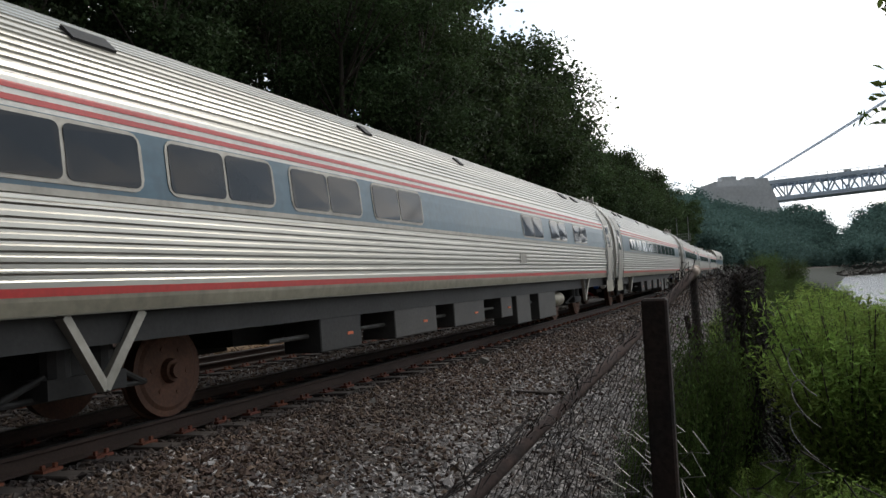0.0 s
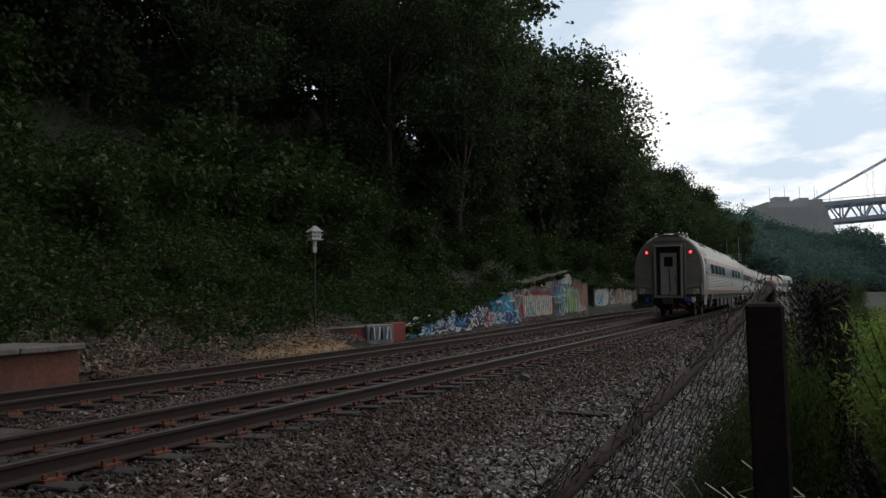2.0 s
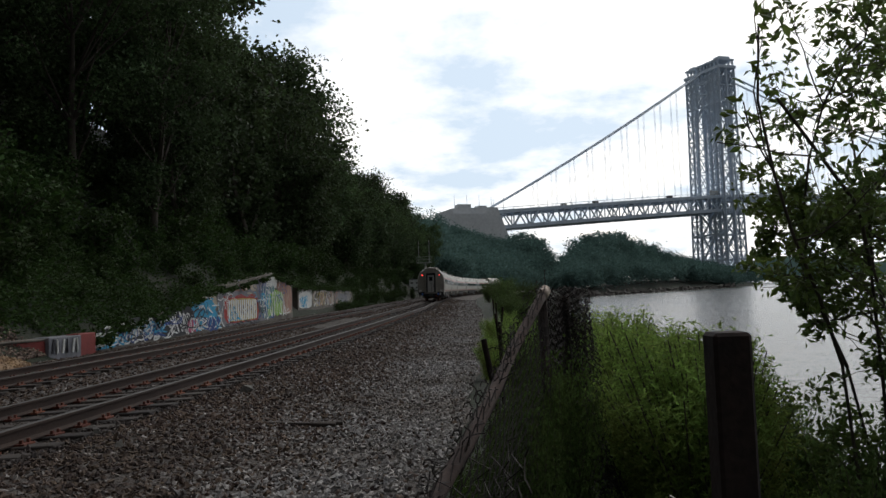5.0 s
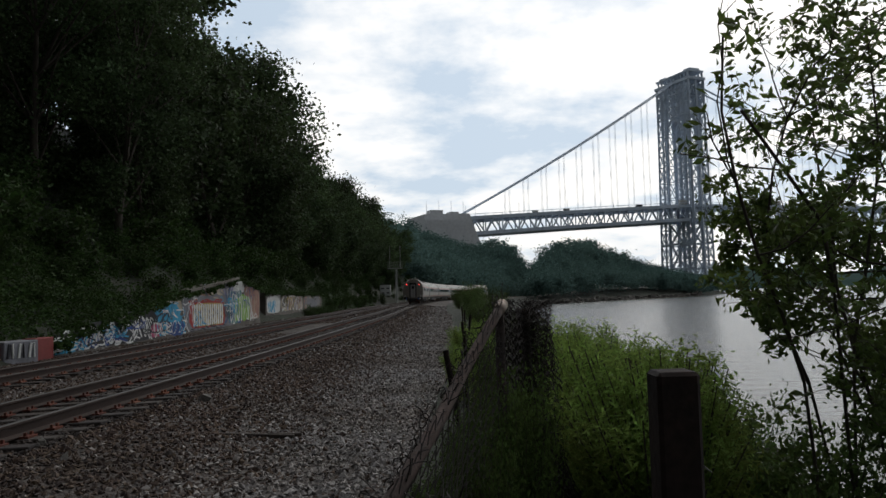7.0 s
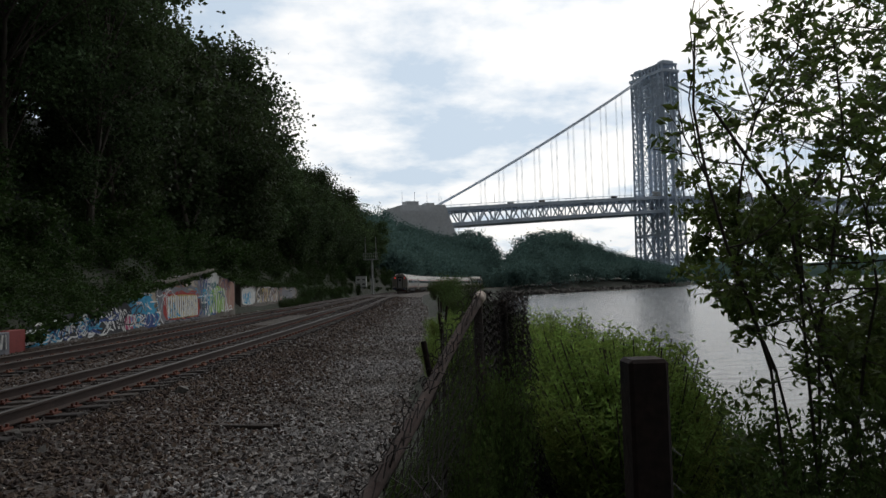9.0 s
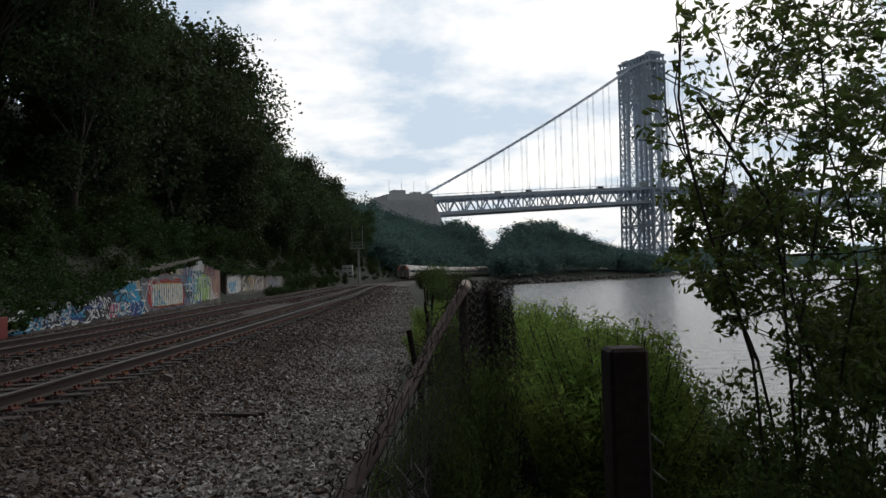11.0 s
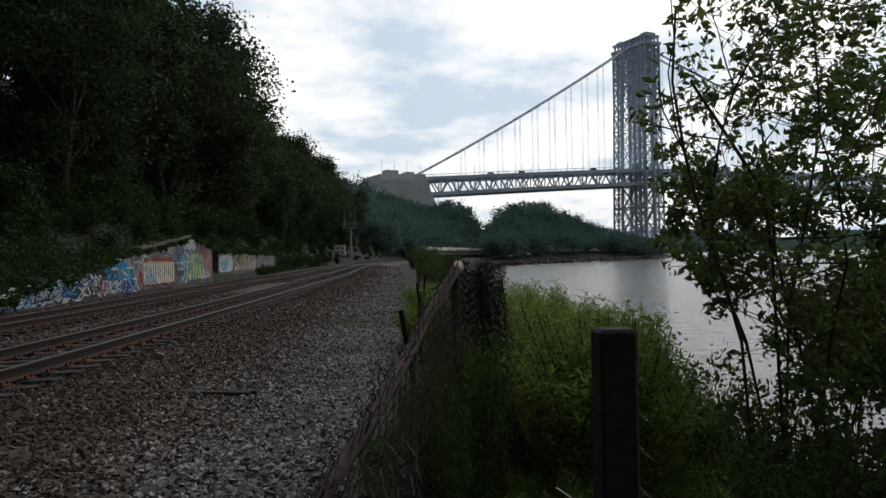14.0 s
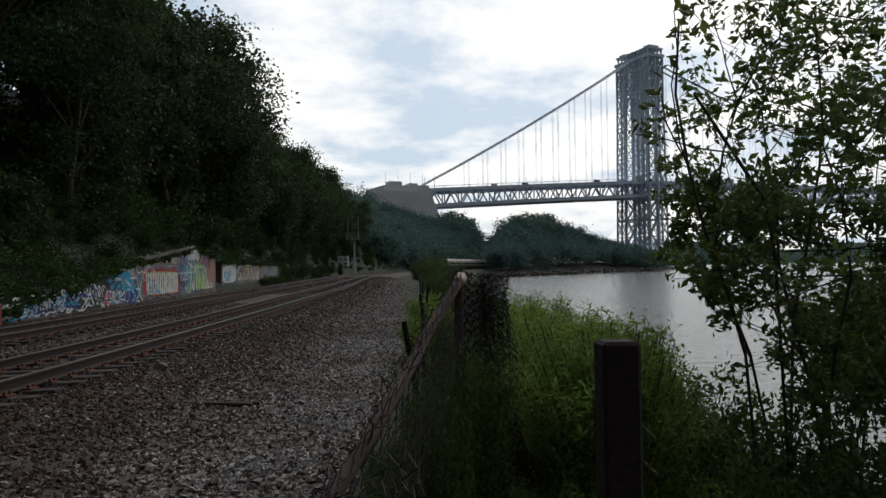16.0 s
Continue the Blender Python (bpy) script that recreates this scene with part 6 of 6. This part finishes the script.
    def torn_at(s, v):
        x, y = (float(np.interp(s, wl, [p[k] for p in way])) for k in (0, 1))
        return (x + 0.03 * math.sin(v * 9 + s * 7), y + 0.04 * math.sin(s * 8 + v * 5), 0.99 - v)
    polys = chain_link(torn_at, wl[-1], lambda s: 0.05 + 0.07 * math.sin(s * 11), lambda s: 1.15, rng, ragged=0.10, warp=0.016, torn=0.10)
    k = len(polys) // 3
    v, fa = wires(polys[:k] + polys[2 * k:], 0.0022)
    o = new("torn_mesh", raw_mesh("torn_mesh", v, fa, WIRE)); o.parent = f
    v, fa = wires(polys[k:2 * k], 0.0021)
    o = new("bare_mesh", raw_mesh("bare_mesh", v, fa, WIRE_BRIGHT)); o.parent = f; tagged(o, "torn mesh of bare grey wire")
    for (x, y, z), turn in (((0.40, 1.20, 1.10), 1.0), ((0.405, 1.19, 0.98), -1.0), ((0.39, 1.17, 0.86), 1.0)):
        pts = [(x + 0.035 * math.cos(t * 1.1 * turn) + 0.008 * t, y + 0.02 * math.sin(t), z + 0.045 * math.sin(t * 0.9) - 0.022 * t) for t in np.linspace(0, 7, 24)]
        v, fa = wires([pts], 0.0024)
        o = new("curled_wire", raw_mesh("curled_wire", v, fa, WIRE_BRIGHT)); o.parent = post; tagged(o, "curl of pale wire")
    # the fence goes on behind, low and overgrown
    for y in (7.5, 11.0, 15.0, 20.0, 26.0, 33.0):
        p = thing("fence_post", pose(cx(y) + 5.75, y, 0, rng.normal() * 4, rng.normal() * 4, 0))
        tagged(p, "thin rusty fence post in the weeds", "fence post", "posts of the old fence")
        bm = bmesh.new(); tube(bm, (0, 0, -0.8), (0, 0, 0.98), 0.03, seg=10); part("post_tube", bm, FENCE_RUST, p)


build_fence()


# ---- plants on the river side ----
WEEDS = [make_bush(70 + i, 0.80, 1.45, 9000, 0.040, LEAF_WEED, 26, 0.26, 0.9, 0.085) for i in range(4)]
SHRUBS = [make_bush(80 + i, 1.8, 1.9, 6500, 0.060, LEAF_SHRUB, 20, 0.45, 0.7, 0.11) for i in range(3)]


def build_weeds():
    rng = random.Random(17)
    spots = []
    for k in range(84):
        y = rng.uniform(4.0, 10.0)
        x = rng.uniform(0.92 + 0.05 * y, max(1.25, 0.31 * y))
        spots.append((x, y, rng.uniform(0.92, 1.16)))
    for k in range(20):
        y = rng.uniform(9.5, 24.0)
        spots.append((cx(y) + 5.45 + rng.uniform(0, 0.7), y, rng.uniform(0.45, 0.80)))
    for k in range(14):
        y = rng.uniform(2.3, 4.4)
        spots.append((rng.uniform(0.45, 0.9), y, rng.uniform(0.28, 0.45)))
    for k in range(34):
        y = rng.uniform(1.9, 4.6)
        spots.append((y * rng.uniform(0.30, 0.75) + 0.1, y, rng.uniform(0.48, 0.66) * (1.2 if y > 3.2 else 1)))
    for x, y, k in spots:
        t = bush_thing("weed", WEEDS[rng.randrange(4)], pose(x, y, ground_z(x, y) - 0.03, rng.uniform(-5, 5), rng.uniform(-5, 5), rng.uniform(0, 360)), "tall feathery yellow-green weed", "weed", "weeds by the fence")
        t.scale = (k, k, k)
    for k in range(44):
        y = rng.uniform(3.3, 6.2)
        b = rng.uniform(-0.045, 0.10)
        x = b * y + 0.06
        high = 1.5 + y * float(np.interp(b, [-0.05, 0.0, 0.085, 0.1], [-0.24, -0.165, -0.035, -0.03]))
        s = min(0.85, 0.80 * (high + 0.2) / 1.9)
        t = bush_thing("shrub", SHRUBS[rng.randrange(3)], pose(x, y, ground_z(x, y) - 0.03, 0, 0, rng.uniform(0, 360)), "low dark plant behind the wire mesh", "bush", "plants along the fence")
        t.scale = (s * 0.35, s * 0.45, s)
    for k in range(52):
        y = rng.uniform(9, 70)
        x = cx(y) + 5.9 + rng.random() * (shore_x(y) - cx(y) - 6.6)
        s = rng.uniform(0.55, 0.95)
        if x > cx(y) + 7 and y < 40:
            s *= 0.62
        t = bush_thing("shrub", SHRUBS[rng.randrange(3)], pose(x, y, ground_z(x, y) - 0.05, 0, 0, rng.uniform(0, 360)), "leafy green shrub on the river bank", "bush", "shrubs on the bank")
        t.scale = (s, s, s)
    for k in range(9):
        y = 5.8 + 0.45 * k
        x = y * (0.30 + 0.045 * (k % 4))
        t = bush_thing("shrub", SHRUBS[rng.randrange(3)], pose(x, y, ground_z(x, y) - 0.05, 0, 0, rng.uniform(0, 360)), "leafy green shrub on the river bank", "bush", "shrubs on the bank")
        s = rng.uniform(0.65, 0.9)
        t.scale = (s * 0.7, s * 0.7, s)
    for k in range(30):
        y = rng.uniform(3.0, 5.6)
        x = y * rng.uniform(0.44, 0.85) + 0.15
        s = rng.uniform(0.70, 0.90)
        t = bush_thing("shrub", SHRUBS[rng.randrange(3)], pose(x, y, ground_z(x, y) - 0.05, 0, 0, rng.uniform(0, 360)), "dark leafy thicket below the bank tree", "bush", "shrubs on the bank")
        t.scale = (s * 0.7, s * 0.7, s)
    for k in range(16):
        y = rng.uniform(34, 130)
        x = cx(y) + 6.4 + rng.uniform(0, 2.5)
        s = rng.uniform(0.9, 1.5)
        t = bush_thing("shrub", SHRUBS[rng.randrange(3)], pose(x, y, ground_z(x, y) - 0.05, 0, 0, rng.uniform(0, 360)), "dark leafy shrub beside the tracks", "bush", "shrubs on the bank")
        t.scale = (s, s, s)


build_weeds()


def build_bank_tree(x, y):
    """The leafy young tree over the water, with long fine branches."""
    rng = np.random.default_rng(33)
    z0 = ground_z(x, y)
    t = thing("tree", pose(x, y, z0))
    tagged(t, "young leafy tree on the river bank with fine branches", "tree")
    polys, cen = [], []
    bm = Tubes(5)

    def edge(q):
        return q.x + x < (0.372 + 0.03 * math.sin(q.z * 3.1 + 1) + 0.02 * math.sin(q.z * 9)) * (q.y + y)

    def limb(p, d, length, r, depth):
        n = 6
        pts = [p]
        for i in range(n):
            d = (d + Vector(rng.normal(size=3) * 0.17) + Vector((0, 0, 0.03))).normalized()
            q = pts[-1] + d * length / n
            if edge(q):
                break
            bm.add(pts[-1], q, r * (1 - i / n * 0.6), r * (1 - (i + 1) / n * 0.6))
            pts.append(q)
        if depth == 0:
            for q in pts[1:]:
                if rng.random() < 0.25:
                    continue
                for k in range(rng.integers(4, 9)):
                    cen.append(np.array(q) + rng.normal(size=3) * 0.034)
            return
        for i in range(2, len(pts)):
            for k in range(2):
                if rng.random() < 0.30:
                    continue
                a = Vector(rng.normal(size=3)); a.z = a.z * 0.6 + 0.1
                limb(pts[i], (d * 0.4 + a.normalized()).normalized(), length * rng.uniform(0.34, 0.52), max(0.0025, r * 0.42), depth - 1)

    for k in range(9):
        a = rng.random() * 6.283
        lean = rng.uniform(0.15, 0.55)
        foot = Vector((rng.normal() * 0.25 + 0.1, rng.normal() * 0.2, 0.0))
        z1 = rng.uniform(0.5, 3.0)
        fork = foot + Vector((math.cos(a) * lean * z1 * 0.6, math.sin(a) * lean * z1 * 0.6, z1))
        if edge(fork):
            continue
        bm.add(foot - Vector((0, 0, 0.4)), fork, 0.014, 0.010)
        limb(fork, Vector((math.cos(a) * lean, math.sin(a) * lean, 0.9)).normalized(), rng.uniform(1.8, 2.7), 0.013, 2)
    for k in range(10):
        a = rng.random() * 6.283
        foot = Vector((rng.uniform(0.2, 1.3), rng.normal() * 0.35, rng.uniform(1.4, 2.9)))
        limb(foot, Vector((math.cos(a), math.sin(a), 0.2)).normalized(), rng.uniform(0.8, 1.2), 0.008, 2)
    for k in range(12):
        a = rng.random() * 6.283
        foot = Vector((rng.normal() * 0.35 + 0.35, rng.normal() * 0.35, 0.15 + 0.16 * k))
        limb(foot, Vector((math.cos(a), math.sin(a), 0.15)).normalized(), rng.uniform(0.9, 1.5), 0.008, 2)
    o = new("branch_work", bm.mesh("branch_work", BARK)); o.parent = t
    v, f = leaves(np.array(cen), 0.066, rng, 0.44, 0.15, 0.8)
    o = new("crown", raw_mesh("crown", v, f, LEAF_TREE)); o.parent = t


build_bank_tree(2.55, 4.7)


# ---- rocks on the shore ----
def build_shore_rocks():
    rng = np.random.default_rng(44)
    n = 900
    y = rng.uniform(6, 120, n)
    x = np.array([shore_x(q) for q in y]) + rng.normal(size=n) * 0.7 - 0.2
    pts = np.stack([x, y, np.full(n, -2.95) + rng.normal(size=n) * 0.15], 1)
    ob = new("shore_rocks", stones_mesh("shore_rocks", pts, rng.uniform(0.4, 1.1, n), rng, ROCK))
    tagged(ob, "dark boulders along the river's edge", "rocks", kind="stuff")
    n = 900
    y = rng.uniform(262, 440, n)
    x = np.array([shore_x(q) for q in y]) + rng.normal(size=n) * 1.6
    pts = np.stack([x, y, np.full(n, -2.6) + rng.normal(size=n) * 0.5], 1)
    ob = new("shore_rocks", stones_mesh("shore_rocks", pts, rng.uniform(1.2, 3.4, n), rng, ROCK))
    tagged(ob, "grey boulders along the wooded point", "rocks", kind="stuff")


build_shore_rocks()


# ---- loose stones of the ballast, plank and big stones ----
def build_stones():
    rng = np.random.default_rng(55)
    def scatter(n, y0, y1, u0, u1, s0, s1, power=1.6):
        y = y0 + (y1 - y0) * rng.random(n) ** power
        u = rng.uniform(u0, u1, n)
        c = np.array([cx(q) for q in y])
        z = np.array([bed_top(q, p) for q, p in zip(u, y)])
        keep = np.ones(n, bool)
        for tr in (0.0, -4.1):
            for s in (-0.7535, 0.7535):
                keep &= np.abs(u - tr - s) > 0.07
        size = rng.uniform(s0, s1, n) * (1 + 0.5 * (rng.random(n) > 0.97))
        pts = np.stack([c + u, y, z + size * 0.12 + rng.normal(size=n) * 0.006], 1)
        return pts[keep], size[keep]
    a = scatter(52000, 1.2, 20, 0.85, 5.25, 0.035, 0.08)
    b = scatter(16000, 20, 48, 0.85, 5.2, 0.05, 0.09, 1.2)
    h = scatter(16000, 45, 115, -7.0, 5.2, 0.09, 0.16, 1.3)
    c = scatter(13000, 3.5, 45, -0.68, 0.68, 0.035, 0.07)
    d = scatter(12000, 6, 34, -3.35, -0.85, 0.04, 0.085)
    e = scatter(8000, 8, 40, -6.9, -4.95, 0.04, 0.09)
    g = scatter(9000, 8, 50, -4.75, -3.5, 0.04, 0.08)
    pts = np.concatenate([q[0] for q in (a, b, c, d, e, g, h)])
    size = np.concatenate([q[1] for q in (a, b, c, d, e, g, h)])
    u = pts[:, 0] - np.array([cx(q) for q in pts[:, 1]])
    grey = rng.random(len(u)) < np.clip((u - 2.4) / 2.2, 0.10, 0.88)
    # Most stones inside the tracks take the oily colour with painted shade.
    in_track = (np.abs(u) < 1.45) | (np.abs(u + 4.1) < 1.3)
    in_track &= rng.random(len(u)) < 0.9
    for sel, m, lab in ((in_track, STONE_OILY_SHADED, "oil-stained ballast stones, darkened for the shade between the rails"), (grey & ~in_track, STONE, "loose grey ballast stones on the path"), (~grey & ~in_track, STONE_BROWN, "loose rusty brown ballast stones along the rails")):
        ob = new("ballast_stones", stones_mesh("ballast_stones", pts[sel], size[sel], rng, m))
        tagged(ob, lab, "stones", kind="stuff")
    for x, y, s in ((-3.42, 11.4, 0.30), (-3.56, 7.43, 0.15), (-4.1, 8.1, 0.13)):
        o = new("stone", stones_mesh("stone", [(x, y, bed_z(x - cx(y), y) + s * 0.2)], [s], rng, ROCK))
        tagged(o, "large dark stone lying on the ballast", "stone", "large stones on the ballast")
    bm = bmesh.new(); box(bm, (0, 0, 0), (0.95, 0.07, 0.05)); box(bm, (0.35, 0.05, 0.01), (0.4, 0.06, 0.04), Matrix.Rotation(0.15, 4, "Z"))
    o = new("plank", mesh_of("plank", bm, TIE, bevel=0.008)); o.matrix_basis = pose(-2.15, 9.15, BED_Z - 0.145, 0, 2, -4)
    tagged(o, "dark weathered plank lying on the ballast", "plank")


build_stones()


motions()
